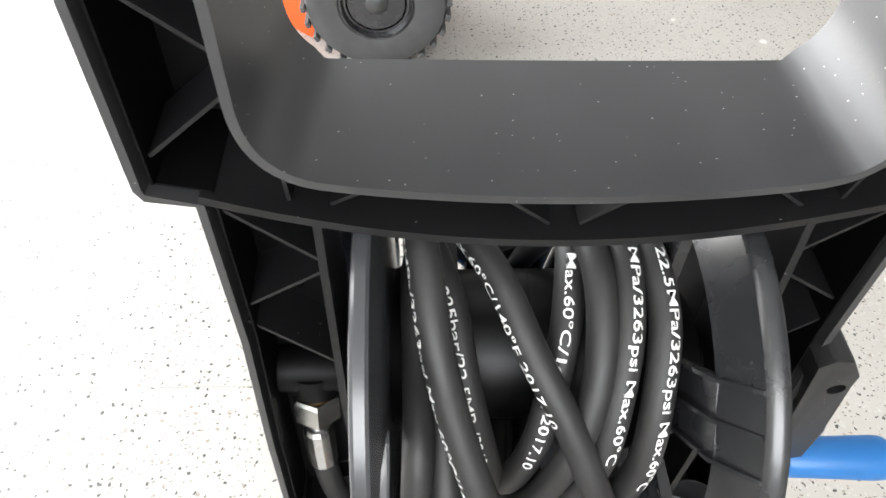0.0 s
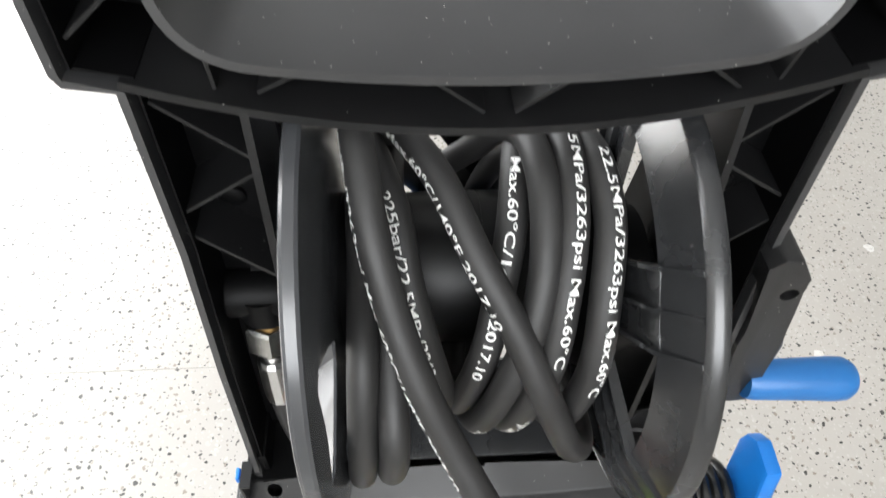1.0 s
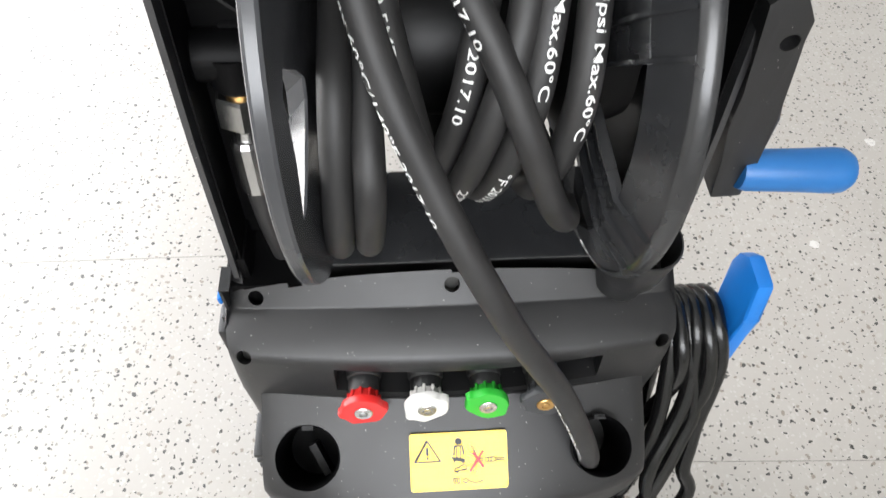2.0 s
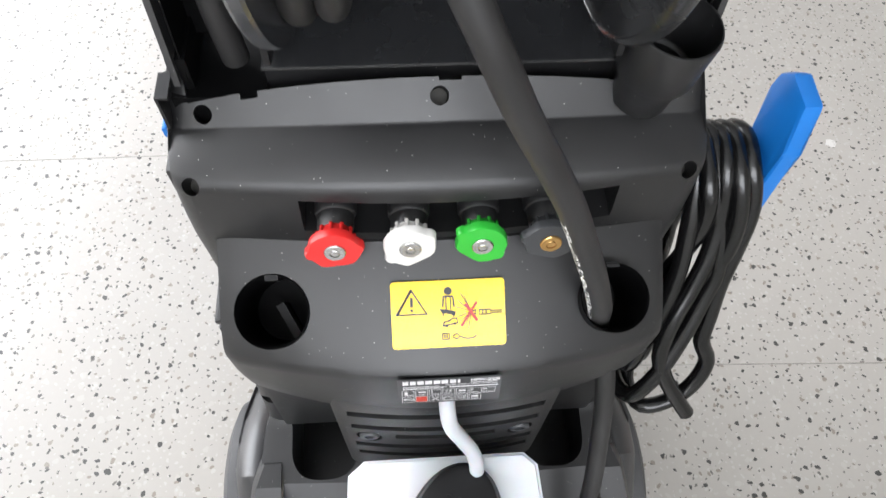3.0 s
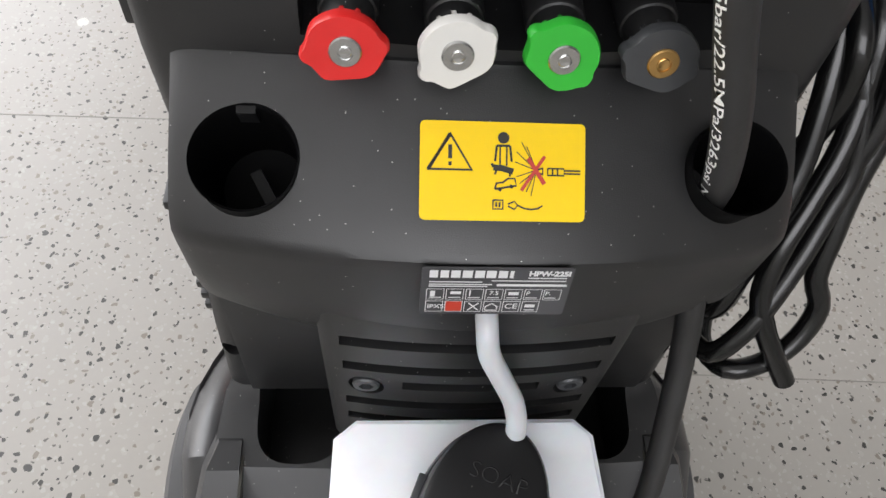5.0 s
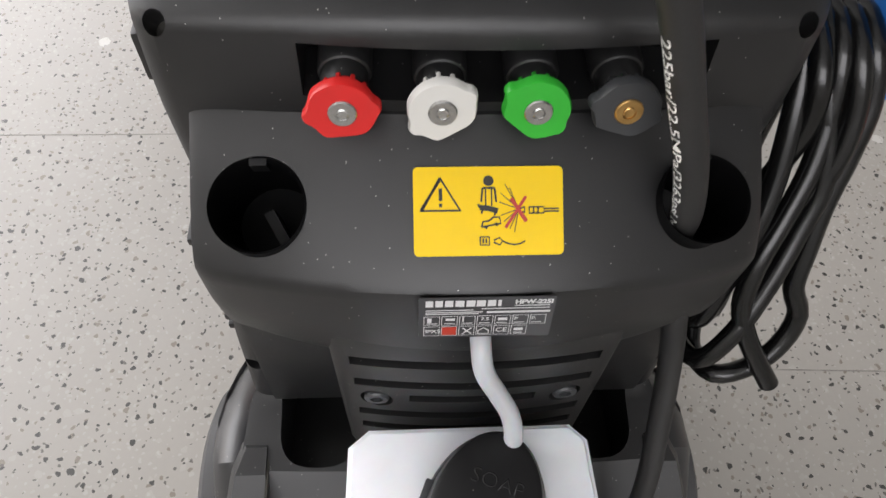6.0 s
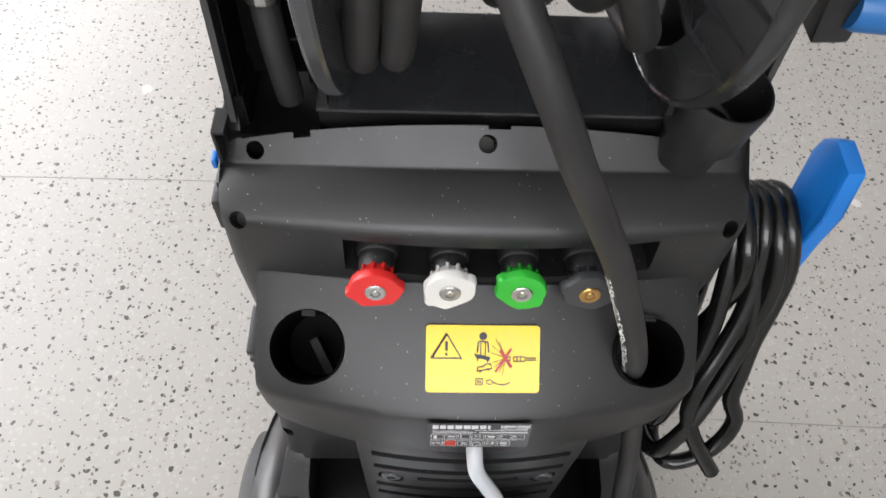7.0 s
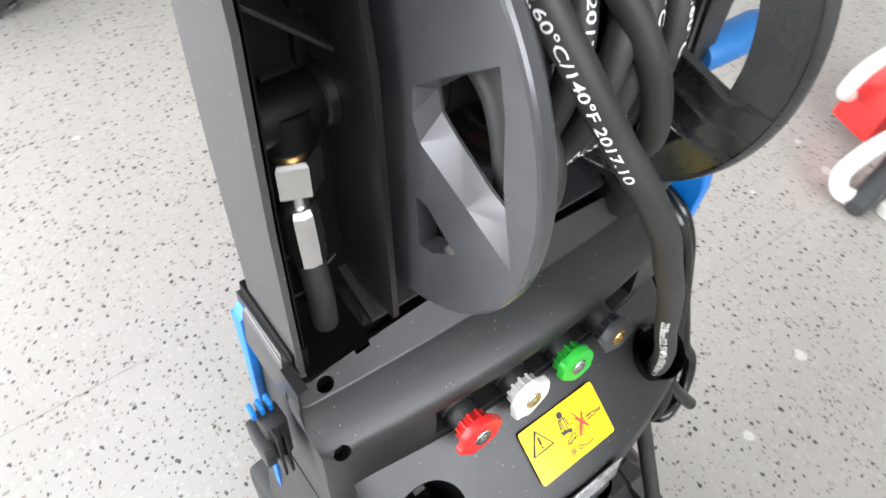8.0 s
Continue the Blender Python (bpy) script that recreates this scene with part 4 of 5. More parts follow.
# ---- writing ----
def text_bm(words, height, bold=0.0):
    """A flat mesh of the words from the built-in font, with its left end at the origin. Returns mesh and width."""
    data = bpy.data.curves.new("tmp", "FONT")
    data.body, data.size, data.offset, data.resolution_u = words, height, bold, 3
    ob = new("tmp", data)
    mesh = bpy.data.meshes.new_from_object(ob.evaluated_get(bpy.context.evaluated_depsgraph_get()))
    bpy.data.objects.remove(ob)
    bm = bmesh.new()
    bm.from_mesh(mesh)
    width = max((v.co.x for v in bm.verts), default=0.0)
    return bm, width


# sticker on the sloping shelf: u to the right, v up the slope
def sheet_pose(x, y, z, slope):
    return Matrix.Translation((x, y, z)) @ pose(0, 0, 0, slope, 0, 0)


def flat_rect(w, h, r, lift, thick=0.0003):
    """A rounded sticker round the origin."""
    outline = []
    for cx, cy, a0 in ((w / 2 - r, h / 2 - r, 0), (-w / 2 + r, h / 2 - r, 90), (-w / 2 + r, -h / 2 + r, 180), (w / 2 - r, -h / 2 + r, 270)):
        outline += [(cx + r * math.cos(radians(a0 + k * 15)), cy + r * math.sin(radians(a0 + k * 15))) for k in range(7)]
    bm = bmesh.new()
    lo = [bm.verts.new((x, y, lift)) for x, y in outline]
    hi = [bm.verts.new((x, y, lift + thick)) for x, y in outline]
    bm.faces.new(lo[::-1]), bm.faces.new(hi)
    for i in range(len(lo)):
        j = (i + 1) % len(lo)
        bm.faces.new((lo[i], lo[j], hi[j], hi[i]))
    return bm


def stroke(points, width, lift, thick=0.00012):
    """A flat line of ink through points."""
    bm = bmesh.new()
    rows = []
    for i, (x, y) in enumerate(points):
        px, py = points[max(i - 1, 0)]
        qx, qy = points[min(i + 1, len(points) - 1)]
        l = math.hypot(qx - px, qy - py) or 1
        nx, ny = -(qy - py) / l * width / 2, (qx - px) / l * width / 2
        rows.append((bm.verts.new((x + nx, y + ny, lift + thick)), bm.verts.new((x - nx, y - ny, lift + thick))))
    for a, b in zip(rows, rows[1:]):
        bm.faces.new((a[0], a[1], b[1], b[0]))
    return bm


LW, LH = 0.0600, 0.0355
label_pose = sheet_pose(0.0000, -0.0553, 0.4946, 33.0)
sticker = part("warning_label", moved(flat_rect(LW, LH, 0.002, 0.0), label_pose), YELLOW, housing, "yellow warning sticker with black pictograms", smooth=False)


def ink(name, bm, material=INK):
    return part(name, moved(bm, label_pose), material, sticker, smooth=False)


def uv(px, py):
    """Sticker place from hundredths of its width and height, from the top left."""
    return (px - 50) / 100 * LW, (50 - py) / 100 * LH


T0 = 0.00045
ink("warning_triangle", stroke([uv(*p) for p in ((5, 49), (18, 13), (31, 49), (5, 49), (18, 13))], 0.0014, T0))
ink("exclamation_mark", merge(stroke([uv(18, 24), uv(18, 38)], 0.0014, T0), stroke([uv(18, 41), uv(18, 45)], 0.0012, T0)))
ink("pictogram_head", flat_rect(0.0042, 0.0042, 0.0021, T0, 0.0001)).data.transform(label_pose @ Matrix.Translation((*uv(50, 16), 0)) @ label_pose.inverted())
ink("pictogram_torso", merge(stroke([uv(46, 24), uv(45, 40)], 0.0008, T0), stroke([uv(54, 24), uv(55, 40)], 0.0008, T0), stroke([uv(46, 24), uv(54, 24)], 0.0009, T0), stroke([uv(48, 25), uv(48, 44)], 0.0006, T0), stroke([uv(52, 25), uv(52, 44)], 0.0006, T0)))
ink("pictogram_shape", merge(stroke([uv(44, 46), uv(50, 47), uv(56, 50)], 0.0022, T0), stroke([uv(46, 48), uv(45, 53)], 0.0007, T0), stroke([uv(54, 50), uv(54, 55)], 0.0007, T0), stroke([uv(44, 46), uv(43, 42)], 0.0009, T0)))
ink("pictogram_vehicle", merge(stroke([uv(45, 68), uv(46, 62), uv(50, 61), uv(53, 57), uv(57, 57), uv(58, 64), uv(45, 68)], 0.0007, T0), stroke([uv(47, 67), uv(49, 69)], 0.0012, T0), stroke([uv(54, 64), uv(56, 66)], 0.0012, T0)))
ink("pictogram_socket", merge(stroke([uv(44, 79), uv(50, 79), uv(50, 88), uv(44, 88), uv(44, 79)], 0.0006, T0), stroke([uv(46, 81), uv(46, 86)], 0.0007, T0), stroke([uv(48, 81), uv(48, 86)], 0.0007, T0)))
ink("pictogram_plug", merge(stroke([uv(53, 83), uv(57, 80), uv(59, 84), uv(57, 88), uv(53, 85)], 0.0006, T0), stroke([uv(59, 84), uv(63, 87), uv(67, 88), uv(71, 87), uv(74, 84)], 0.0006, T0)))
for p in ((64, 24), (61, 20), (58, 30), (57, 40), (58, 55), (60, 62), (64, 70), (67, 74)):
    ink("spray_line", stroke([uv(70, 48), uv(*p)], 0.00032, T0))
ink("pictogram_gun", merge(stroke([uv(70, 48), uv(74, 46), uv(74, 52), uv(70, 50)], 0.0008, T0), stroke([uv(77, 46), uv(87, 46), uv(87, 53), uv(77, 53), uv(77, 46)], 0.0006, T0), stroke([uv(80, 46), uv(80, 53)], 0.0006, T0), stroke([uv(83, 46), uv(83, 53)], 0.0006, T0), stroke([uv(87, 48), uv(97, 48)], 0.0006, T0), stroke([uv(87, 51), uv(97, 51)], 0.0006, T0)))
ink("red_cross", merge(stroke([uv(65, 36), uv(75, 62)], 0.0016, T0 + 0.0001), stroke([uv(75, 34), uv(61, 69)], 0.0012, T0 + 0.0002)), REDINK)

# rating plate on the apron
PW, PH = 0.0560, 0.0270
plate_pose = sheet_pose(-0.0005, -0.0858, 0.4618, 80.0)
plate = part("rating_plate", moved(flat_rect(PW, PH, 0.0012, 0.0), plate_pose), PLATE, housing, "dark grey rating plate with silver print", smooth=False)


def plate_ink(name, bm, material=SILVER):
    return part(name, moved(bm, plate_pose), material, plate, smooth=False)


def pq(px, py):
    return (px - 50) / 100 * PW, (50 - py) / 100 * PH


for a, b in ((5, 10.5), (12, 17.5), (19, 25), (26.5, 33), (34.5, 41), (42, 48.5), (50, 56), (57.5, 60)):
    plate_ink("maker_mark", stroke([pq(a, 13), pq(b, 13)], 0.0040, T0))
bm, w = text_bm("HPW-225I", 0.0036, 0.0002)
plate_ink("type_text", moved(bm, Matrix.Translation((PW / 2 - w - 0.0012, PH / 2 - 0.0042, T0 + 0.0001))))
plate_ink("print_bar", merge(*[stroke([pq(a, y), pq(b, y)], 0.0006, T0) for a, b, y in ((5, 40, 29), (46, 96, 26), (5, 47, 34), (5, 44, 38), (70, 96, 20))]))
plate_ink("white_strip", stroke([pq(50, 35), pq(97, 35)], 0.0013, T0))
for k in range(7):
    x0, x1 = 4 + 13.2 * k, 15.5 + 13.2 * k
    plate_ink("cell_frame", stroke([pq(x0, 44), pq(x1, 44), pq(x1, 66), pq(x0, 66), pq(x0, 44)], 0.00035, T0))
    if k < 6:
        plate_ink("cell_frame", stroke([pq(x0, 70), pq(x1, 70), pq(x1, 93), pq(x0, 93), pq(x0, 70)], 0.00035, T0))
for words, px, py, h in (("7.5", 46, 56, 0.0030), ("P", 71, 56, 0.0030), ("P.", 84, 56, 0.0030), ("IPX5", 5, 86, 0.0033), ("CE", 58, 86, 0.0042)):
    bm, w = text_bm(words, h, 0.00006)
    plate_ink("print_text", moved(bm, Matrix.Translation((*pq(px, py), T0 + 0.0001))))
plate_ink("print_bar", merge(*[stroke([pq(a, 62), pq(a + 8, 62)], 0.0005, T0) for a in (6, 19, 32, 45, 58, 71, 84)], stroke([pq(20, 52), pq(27, 52)], 0.0016, T0), stroke([pq(33, 46), pq(33, 58)], 0.0006, T0), stroke([pq(59, 53), pq(66, 53)], 0.0018, T0), stroke([pq(8, 48), pq(8, 60)], 0.0018, T0), stroke([pq(33, 74), pq(40, 90)], 0.0006, T0), stroke([pq(40, 74), pq(33, 90)], 0.0006, T0), stroke([pq(45, 82), pq(49, 75), pq(53, 82), pq(53, 90), pq(45, 90), pq(45, 82)], 0.0006, T0), stroke([pq(72, 80), pq(79, 80)], 0.0018, T0), stroke([pq(72, 89), pq(79, 89)], 0.0006, T0)))
plate_ink("red_cell", stroke([pq(17.5, 81.5), pq(28.5, 81.5)], 0.0058, T0), REDINK)

# ---- detergent tank with its cap and suction tube ----
tank = thing("detergent_tank", "milky white detergent tank with a black cap, seated in the base", "tank")
TOP = [(-0.0540, -0.0990), (0.0520, -0.0990), (0.0605, -0.1075), (0.0630, -0.200), (0.053, -0.210), (-0.056, -0.210), (-0.0665, -0.200), (-0.0645, -0.1080)]
bm = bmesh.new()
hi = [bm.verts.new((x, y, 0.3615 + 0.03 * (y + 0.0985) * -1)) for x, y in TOP]
lo = [bm.verts.new((x * 0.97, y + 0.004, 0.16)) for x, y in TOP]
bm.faces.new(hi), bm.faces.new(lo[::-1])
for i in range(len(TOP)):
    j = (i + 1) % len(TOP)
    bm.faces.new((lo[i], lo[j], hi[j], hi[i]))
bmesh.ops.bevel(bm, geom=[e for e in bm.edges if all(v.co.z > 0.3 for v in e.verts)], offset=0.0025, segments=3, affect="EDGES")
part("tank_body", bm, TANK, tank)
cap_pose = Matrix.Translation((0.0005, -0.1490, 0.3670)) @ pose(0, 0, 0, 0, 0, -22)
cap_bm = lathe([(0.0285, -0.004), (0.0290, 0.0), (0.0270, 0.016), (0.0258, 0.0185), (0.0235, 0.0195)], 56)
bmesh.ops.scale(cap_bm, vec=(1.0, 1.55, 1.0), verts=cap_bm.verts)
cap = part("cap", moved(cap_bm, cap_pose), SATIN, tank, "black oval screw cap with raised lettering", sharp=24)
skirt = lathe([(0.0295, -0.006), (0.0300, 0.002), (0.0290, 0.004)], 56)
bmesh.ops.scale(skirt, vec=(1.01, 1.51, 1.0), verts=skirt.verts)
part("cap_skirt", moved(skirt, cap_pose), CHARCOAL, cap)
bm, w = text_bm("SOAP", 0.0106, -0.00015)
bmesh.ops.solidify(bm, geom=bm.faces[:], thickness=0.0010)
part("raised_text", moved(bm, cap_pose @ Matrix.Translation((-w / 2 + 0.0015, 0.0130, 0.0200)) @ pose(0, 0, 0, 0, 0, -1)), SATIN, cap, smooth=False)
for k in range(3):
    part("cap_dimple", moved(lathe([(0.0028, 0.0), (0.0024, 0.0006)], 18), cap_pose @ Matrix.Translation((-0.008 + 0.008 * k, -0.002, 0.0195))), SATIN, cap)
part("cap_clip", moved(box_bm(-0.0315, -0.0265, -0.004, 0.010, -0.002, 0.008, 0.001), cap_pose), CHARCOAL, cap)
tube_path = smooth_path([(-0.0010, -0.076, 0.4440), (-0.0012, -0.0895, 0.4420), (0.0005, -0.0975, 0.432), (0.0070, -0.1020, 0.418), (0.0145, -0.1070, 0.402), (0.0172, -0.1125, 0.390), (0.0172, -0.1170, 0.3760)], 0.0025)
tagged(part("suction_tube", tube_bm(tube_path, 0.0047, 16), TUBE), "milky flexible suction tube between housing and tank cap", "tube")

# ---- high-pressure hose ----
HOSE_R = 0.0065


def wound(x, degrees_up, r):
    """A place of the wound hose, which sits a little high and far on the drum."""
    return around(x, degrees_up, r) + Vector((0, 0.003, 0.0045))


turns = []
turns.append([(-0.050, 60, .040), (-0.052, 0, .042), (-0.054, -70, .050), (-0.052, -150, .050)])
turns.append([(-0.050, 103, .066), (-0.038, 69, .066), (-0.033, 42, .066), (-0.026, 15, .066), (-0.017, -20, .068), (-0.010, -70, .060), (0.000, -150, .055), (0.014, -215, .048)])
turns.append([(0.020, 120, .052), (0.0145, 94, .066), (0.0085, 60, .066), (0.0035, 39, .066), (-0.002, 15, .067), (-0.012, -22, .070), (-0.016, -60, .066), (-0.018, -120, .060), (-0.018, -190, .050)])
turns.append([(-0.012, 145, .046), (0.000, 122, .054), (0.0085, 105, .068), (0.0165, 91, .077), (0.0200, 76, .079), (0.0205, 55, .077), (0.0172, 35, .076), (0.0080, 11, .077), (-0.003, -22, .079), (-0.006, -60, .072), (0.006, -130, .060), (0.016, -200, .052)])
turns.append([(0.020, 125, .058), (0.0255, 104, .076), (0.031, 87, .079), (0.0315, 63, .077), (0.0275, 38, .076), (0.0225, 13, .077), (0.012, -18, .079), (0.006, -55, .074), (0.020, -130, .062), (0.034, -200, .056)])
turns.append([(0.038, 115, .060), (0.0425, 85, .076), (0.0460, 63, .076), (0.0435, 38, .076), (0.0410, 12, .077), (0.033, -21, .079), (0.030, -60, .074), (0.010, -130, .068), (-0.04, -200, .052)])
turns.append([(-0.052, 95, .050), (-0.052, 45, .052), (-0.052, 20, .080), (-0.055, -15, .098), (-0.058, -40, .102), (-0.058, -62, .097), (-0.054, -110, .076), (-0.046, -170, .056), (-0.040, -230, .050)])
turns.append([(-0.040, 95, .050), (-0.040, 50, .050), (-0.041, 22, .070), (-0.0405, 0, .096), (-0.0430, -25, .100), (-0.0450, -42, .101), (-0.0450, -62, .096), (-0.044, -110, .076), (-0.044, -170, .056), (-0.044, -220, .054)])
turns.append([(-0.040, 118, .062), (-0.036, 96, .078), (-0.0205, 75, .079), (-0.0065, 51, .079), (0.0080, 30, .080), (0.0225, 6, .086), (0.0370, -18, .093), (0.0475, -34, .093), (0.0530, -55, .088), (0.040, -110, .078), (0.0, -170, .062), (-0.052, -222, .066)])
turns.append([(-0.0560, 118, .096), (-0.0530, 92, .100), (-0.0490, 72, .100)])
points = []
for n, turn in enumerate(turns):
    for x, a, r in turn:
        points.append(wound(x, a, r))
points += [Vector(p) for p in [
    (-0.0454, 0.0293, 0.7923), (-0.0390, 0.0113, 0.7703), (-0.0298, -0.0061, 0.7474), (-0.0178, -0.0205, 0.7223), (-0.0047, -0.0346, 0.6980), (0.0084, -0.0438, 0.6721), (0.0210, -0.0475, 0.6443), (0.0352, -0.0501, 0.6161),
    (0.0487, -0.0510, 0.5869), (0.0603, -0.0525, 0.5564), (0.0713, -0.0565, 0.5262), (0.0802, -0.0568, 0.4960), (0.0862, -0.0520, 0.468), (0.0960, -0.0540, 0.435), (0.1030, -0.0590, 0.408), (0.1075, -0.0680, 0.382), (0.1088, -0.0900, 0.343), (0.1075, -0.1150, 0.303), (0.1020, -0.1400, 0.258), (0.1000, -0.1650, 0.20), (0.1150, -0.2050, 0.10), (0.1550, -0.2500, 0.028), (0.2200, -0.3000, 0.0070), (0.33, -0.33, 0.0070)]]
hose_path = smooth_path(points, 0.004)
hose = tagged(part("pressure_hose", tube_bm(hose_path, HOSE_R, 16), RUBBER), "black rubber high-pressure hose wound on the reel", "hose")


def hose_print(words, near, toward, height=0.0058, flip=False, shift=0.0, wide=1.58):
    """White print that wraps on the hose: it is centred by the place 'near' and faces the place 'toward'."""
    near, toward = Vector(near), Vector(toward)
    i0 = min(range(len(hose_path)), key=lambda i: (hose_path[i] - near).length)
    lengths = [0.0]
    for a, b in zip(hose_path, hose_path[1:]):
        lengths.append(lengths[-1] + (b - a).length)
    bm, w = text_bm(words, height, 0.00005)
    bmesh.ops.scale(bm, vec=(wide, 1, 1), verts=bm.verts)
    w *= wide
    bmesh.ops.subdivide_edges(bm, edges=[e for e in bm.edges if e.calc_length() > 0.004], cuts=2)
    bmesh.ops.triangulate(bm, faces=bm.faces[:])
    for v in bm.verts:
        s = lengths[i0] + shift + ((v.co.x - w / 2) if not flip else (w / 2 - v.co.x))
        i = min(max(int(np.searchsorted(lengths, s)) - 1, 0), len(hose_path) - 2)
        f = (s - lengths[i]) / max(lengths[i + 1] - lengths[i], 1e-9)
        p = hose_path[i].lerp(hose_path[i + 1], f)
        t = (hose_path[min(i + 2, len(hose_path) - 1)] - hose_path[max(i - 1, 0)]).normalized()
        n = (toward - p)
        n = (n - t * n.dot(t)).normalized()
        side = n.cross(t)
        a = (v.co.y - height * 0.36) / HOSE_R * (1 if not flip else -1)
        v.co = p + (HOSE_R + 0.00015) * (math.cos(a) * n + math.sin(a) * side)
    return part("hose_print", bm, PRINT, hose, smooth=False)


hose_print("Max.60°C/140°F 2017.10", wound(-0.0045, 48, .079), (-0.9, -0.6, 0.95), shift=-0.0225)
hose_print("225bar/22.5MPa/3263psi", wound(-0.030, 28, .066), (-0.10, -0.6, 1.1), shift=-0.012, wide=1.5)
hose_print("Max.60°C/140°F 2017.10", wound(0.0035, 40, .066), (-0.12, -0.6, 1.1), shift=-0.007)
hose_print("22.5MPa/3263psi Max.60°C", wound(0.0285, 52, .076), (0.2, -0.6, 1.1), shift=-0.007)
hose_print("22.5MPa/3263psi Max.60°C", wound(0.0435, 42, .076), (0.25, -0.6, 1.1), shift=-0.003)
hose_print("225bar", wound(-0.004, -24, .079), (0.0, -0.9, 0.9))
hose_print("°F 2017.10", wound(0.0105, -22, .079), (0.0, -0.9, 0.9))
hose_print("22.5MPa/3263psi Max.60°C/140°F 2017.10", (-0.036, 0.005, 0.762), (-0.9, -0.5, 0.75), shift=-0.014)
hose_print("225bar/22.5MPa/3263psi", (0.1005, -0.150, 0.235), (-0.5, -0.6, 0.5), 0.0058)
hose_print("225bar/22.5MPa/3263psi Max", (0.0740, -0.0585, 0.514), (-0.85, -0.5, 0.8), 0.0058, shift=-0.020)

# ---- power cord bundle ----
random.seed(4)
STRANDS = []
STRANDS.append([(0.1460, 0.018, 0.512), (0.1456, 0.004, 0.495), (0.1451, -0.008, 0.476), (0.1441, -0.018, 0.459), (0.1400, -0.030, 0.438), (0.1330, -0.042, 0.410), (0.1250, -0.050, 0.382)])
STRANDS.append([(0.1560, 0.018, 0.512), (0.1600, 0.004, 0.495), (0.1660, -0.010, 0.473), (0.1680, -0.020, 0.456), (0.1630, -0.030, 0.438), (0.1550, -0.044, 0.416), (0.1400, -0.062, 0.385), (0.1280, -0.066, 0.365)])
STRANDS.append([(0.1680, 0.012, 0.514), (0.1720, -0.004, 0.490), (0.1700, -0.014, 0.468), (0.1620, -0.020, 0.447), (0.1500, -0.024, 0.425), (0.1440, -0.030, 0.396), (0.1380, -0.040, 0.372)])
STRANDS.append([(0.1755, 0.016, 0.515), (0.1800, 0.002, 0.494), (0.1775, -0.010, 0.471), (0.1730, -0.022, 0.448), (0.1710, -0.034, 0.427), (0.1700, -0.045, 0.407), (0.1770, -0.053, 0.392), (0.1725, -0.062, 0.375), (0.1595, -0.069, 0.361), (0.1390, -0.071, 0.356)])
STRANDS.append([(0.1500, 0.006, 0.510), (0.1530, -0.002, 0.488), (0.1500, -0.006, 0.458), (0.1430, -0.010, 0.425), (0.1380, -0.018, 0.392), (0.1330, -0.030, 0.362)])
STRANDS.append([(0.1610, 0.016, 0.514), (0.1625, 0.000, 0.489), (0.1600, -0.014, 0.467), (0.1530, -0.027, 0.446), (0.1440, -0.041, 0.425), (0.1420, -0.053, 0.402), (0.1480, -0.062, 0.387), (0.1590, -0.071, 0.370), (0.1690, -0.078, 0.356)])
cord_points = [(0.140, 0.040, 0.535)]
for k, strand in enumerate(STRANDS):
    x0 = strand[0][0]
    cord_points += [(x0 - 0.003, 0.050, 0.506), (x0 - 0.001, 0.036, 0.5200)] + strand
    if k < len(STRANDS) - 1:
        bx, by, bz = strand[-1]
        cord_points += [(bx - 0.004, by + 0.022, bz - 0.010), (bx + 0.010, 0.000, bz + 0.030), (bx + 0.016, 0.024, 0.430)]
cord = tagged(part("power_cord", tube_bm(smooth_path(cord_points, 0.005), 0.0055, 14), CORD), "black power cord coiled over the blue hook", "cable")
part("cut_end", moved(lathe([(0.0046, 0.0), (0.0044, 0.0012)], 14), along(STRANDS[-1][-1], Vector(STRANDS[-1][-1]) * 2 - Vector(STRANDS[-1][-2]))), SILVER, cord, "pale end of the cord")

# ---- wheeled machine behind ----
other = thing("garden_machine", "orange garden machine with a knobbly black tyre, standing behind", "machine")
WX, WY, WR = -0.132, 1.305, 0.160
wheel_pose = Matrix.Translation((WX, WY, WR)) @ pose(0, 0, 0, 90, 0, 0)
tyre = part("tyre", moved(lathe([(0.078, -0.052), (0.084, -0.060), (0.115, -0.066), (0.148, -0.058), (0.1590, -0.035), (0.1590, 0.035), (0.148, 0.058), (0.115, 0.066), (0.084, 0.060), (0.078, 0.052)], 64, cap=False), wheel_pose), TYRE, other, "black pneumatic tyre with a lug tread")
for k in range(26):
    for s in (-1, 1):
        lug = box_bm(0.153, 0.1635, -0.008, 0.008, 0.006, 0.062, 0.002, 1)
        part("lug", moved(moved(lug, pose(0, 0, 0, s * 90 - 90) if s > 0 else pose(0, 0, 0, 180, 0, 0)), wheel_pose @ Matrix.Rotation(2 * math.pi * (k + 0.25 * s) / 26, 4, "Z")), TYRE, tyre)
rim = part("rim", moved(lathe([(0.080, 0.050), (0.080, 0.060), (0.076, 0.062), (0.073, 0.054), (0.069, 0.046), (0.066, 0.050), (0.062, 0.050), (0.059, 0.030), (0.056, 0.012), (0.052, 0.008), (0.030, 0.010)], 56), wheel_pose), SPOKE, other, "dark pressed steel rim")
part("hub_cap", moved(lathe([(0.052, 0.008), (0.052, 0.016), (0.030, 0.020), (0.028, 0.042), (0.024, 0.054), (0.014, 0.062), (0.004, 0.064)], 36), wheel_pose), GREY, rim, "grey round hub")
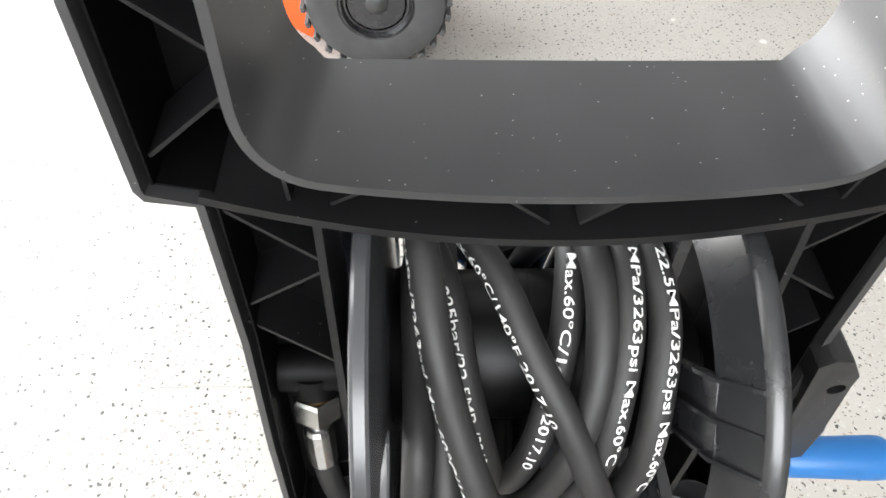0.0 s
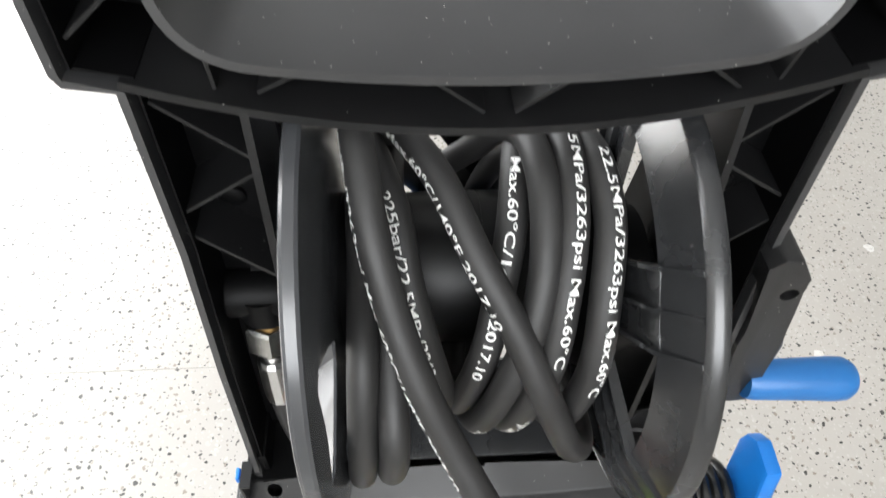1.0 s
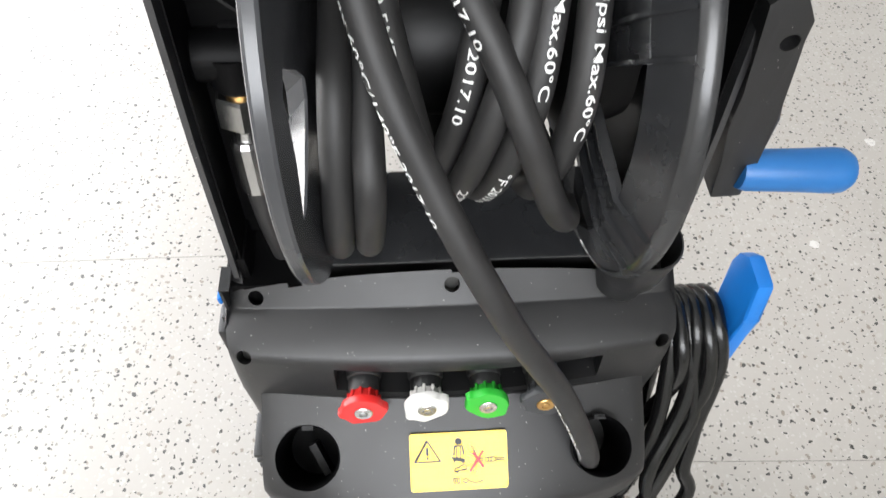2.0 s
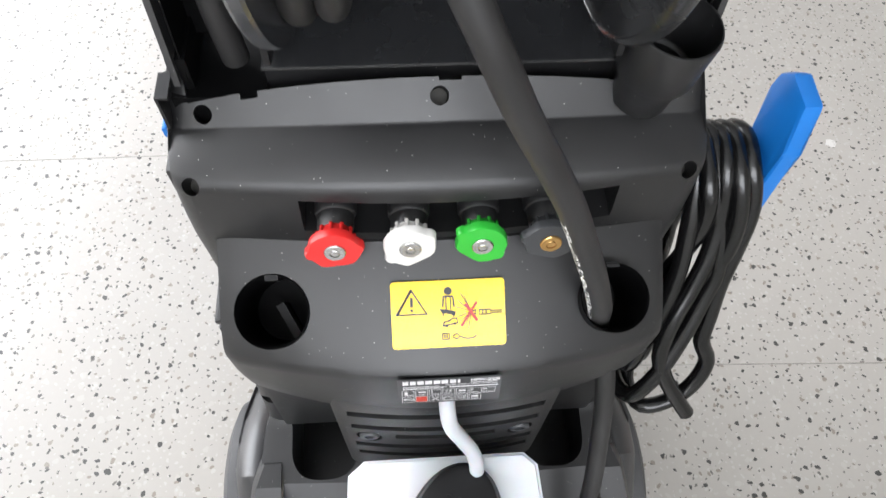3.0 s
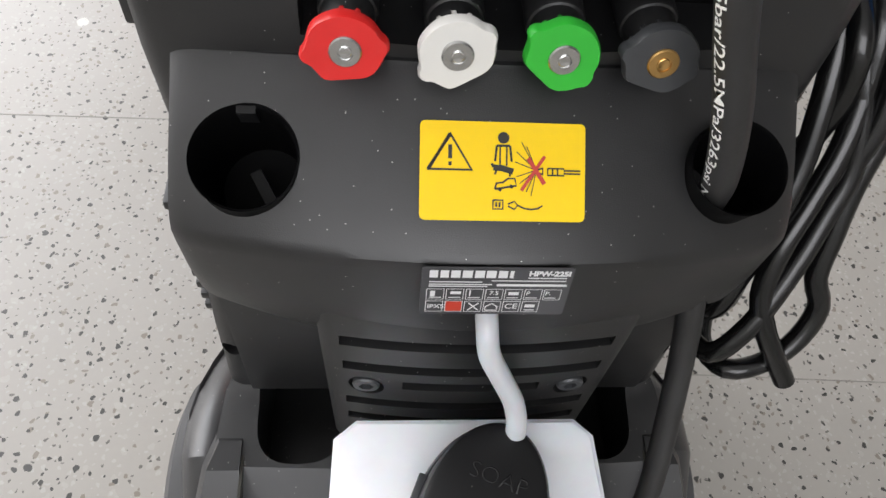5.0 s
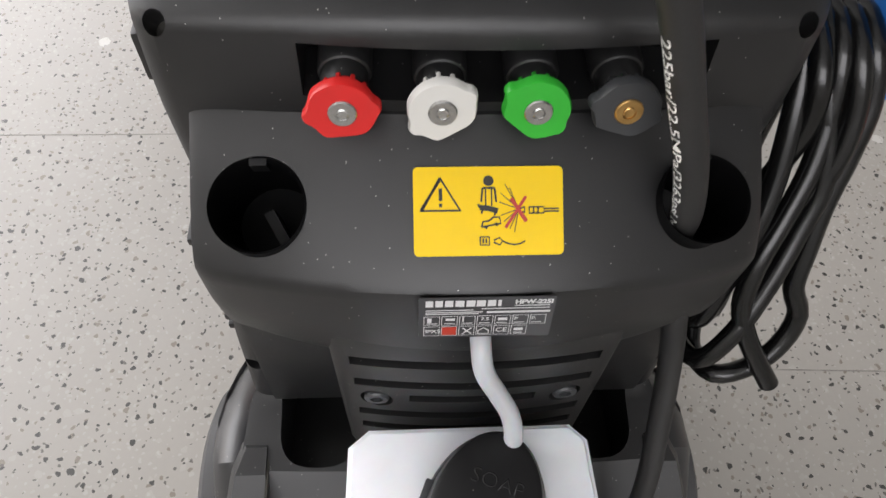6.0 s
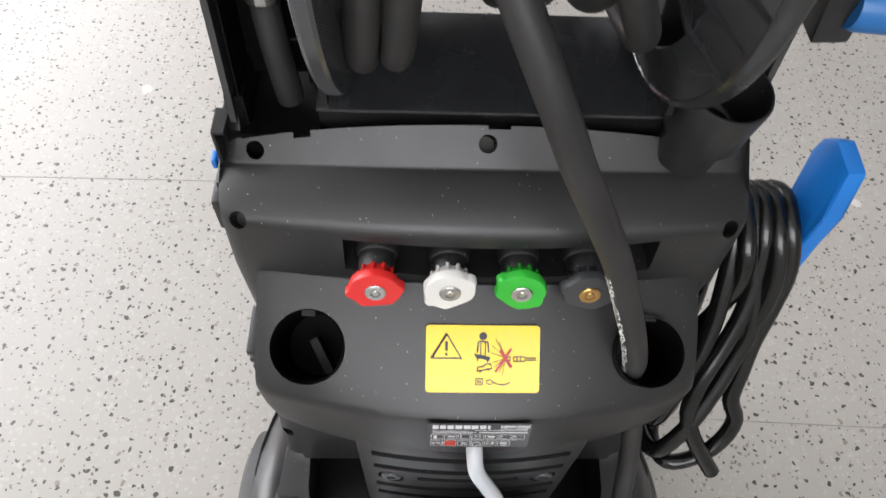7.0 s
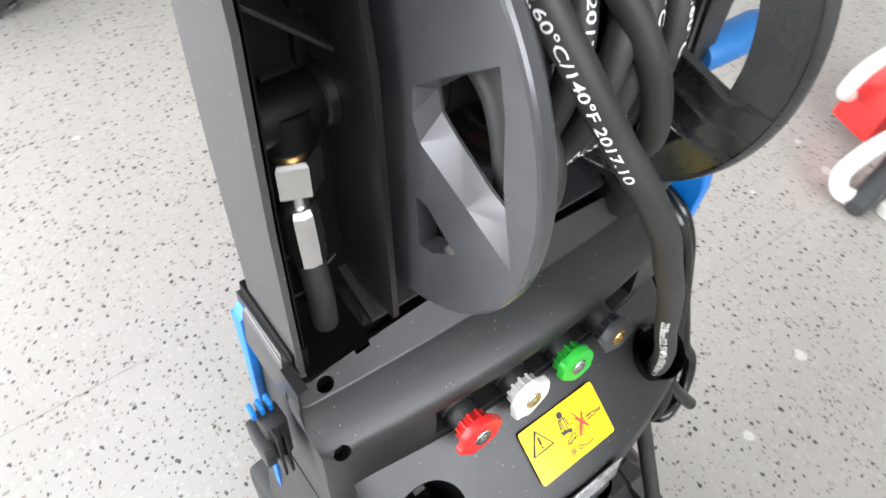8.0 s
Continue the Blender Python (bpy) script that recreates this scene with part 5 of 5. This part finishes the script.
for k in range(4):
    part("wheel_bolt", moved(lathe([(0.0075, 0.015), (0.0075, 0.030), (0.005, 0.033)], 12), wheel_pose @ Matrix.Rotation(radians(50 + 90 * k), 4, "Z") @ Matrix.Translation((0.041, 0, 0))), STEEL, rim)
part("body_panel", moved(prism_bm([(-0.33, 0.012), (-0.10, 0.066), (-0.06, 0.30), (-0.20, 0.48), (-0.42, 0.46), (-0.46, 0.10)], 0.0, 0.26, bevel=0.012), Matrix.Translation((0.035, 1.34, 0))), ORANGE, other, "orange painted sheet-metal body")
part("skid", box_bm(-0.40, -0.20, 1.46, 1.58, 0.0, 0.05, 0.008), GREY, other)
part("axle", moved(lathe([(0.015, -0.30), (0.015, 0.03)], 20), wheel_pose), STEEL, other)

# ---- red and white machine ----
red = thing("trolley_tool", "red and white cordless garden tool lying on the floor", "tool")
part("red_body", moved(prism_bm([(-0.05, 0.03), (0.10, 0.03), (0.13, 0.12), (0.10, 0.19), (-0.02, 0.185), (-0.04, 0.12)], -0.045, 0.045, bevel=0.010), Matrix.Translation((1.085, 0.125, 0)) @ pose(0, 0, 0, 0, 0, -14)), RED, red, "red plastic body")
part("white_guard", tube_bm(smooth_path([(0.905, 0.020, 0.022), (0.885, 0.050, 0.032), (0.890, 0.066, 0.055), (0.925, 0.064, 0.088), (0.985, 0.052, 0.112), (1.08, 0.042, 0.120)], 0.008), 0.016, 16), WHITE, red, "white curved guard")
part("white_guard", tube_bm(smooth_path([(1.02, 0.165, 0.10), (0.990, 0.165, 0.120), (0.985, 0.163, 0.150), (1.01, 0.160, 0.175), (1.07, 0.150, 0.197), (1.16, 0.135, 0.20)], 0.008), 0.014, 16), WHITE, red)
part("white_base", box_bm(0.93, 1.20, -0.045, -0.005, 0.0, 0.026, 0.008), WHITE, red)
part("grey_shaft", moved(lathe([(0.017, 0.0), (0.020, 0.02), (0.020, 0.21)], 24), along((0.880, 0.012, 0.022), (1.08, 0.035, 0.085))), CHARCOAL, red, "dark grey tube")
for k in range(3):
    part("body_mark", box_bm(1.040 + 0.035 * k, 1.060 + 0.035 * k, 0.070, 0.074, 0.10, 0.115, 0.001), WHITE, red)
red.location.x += 0.03
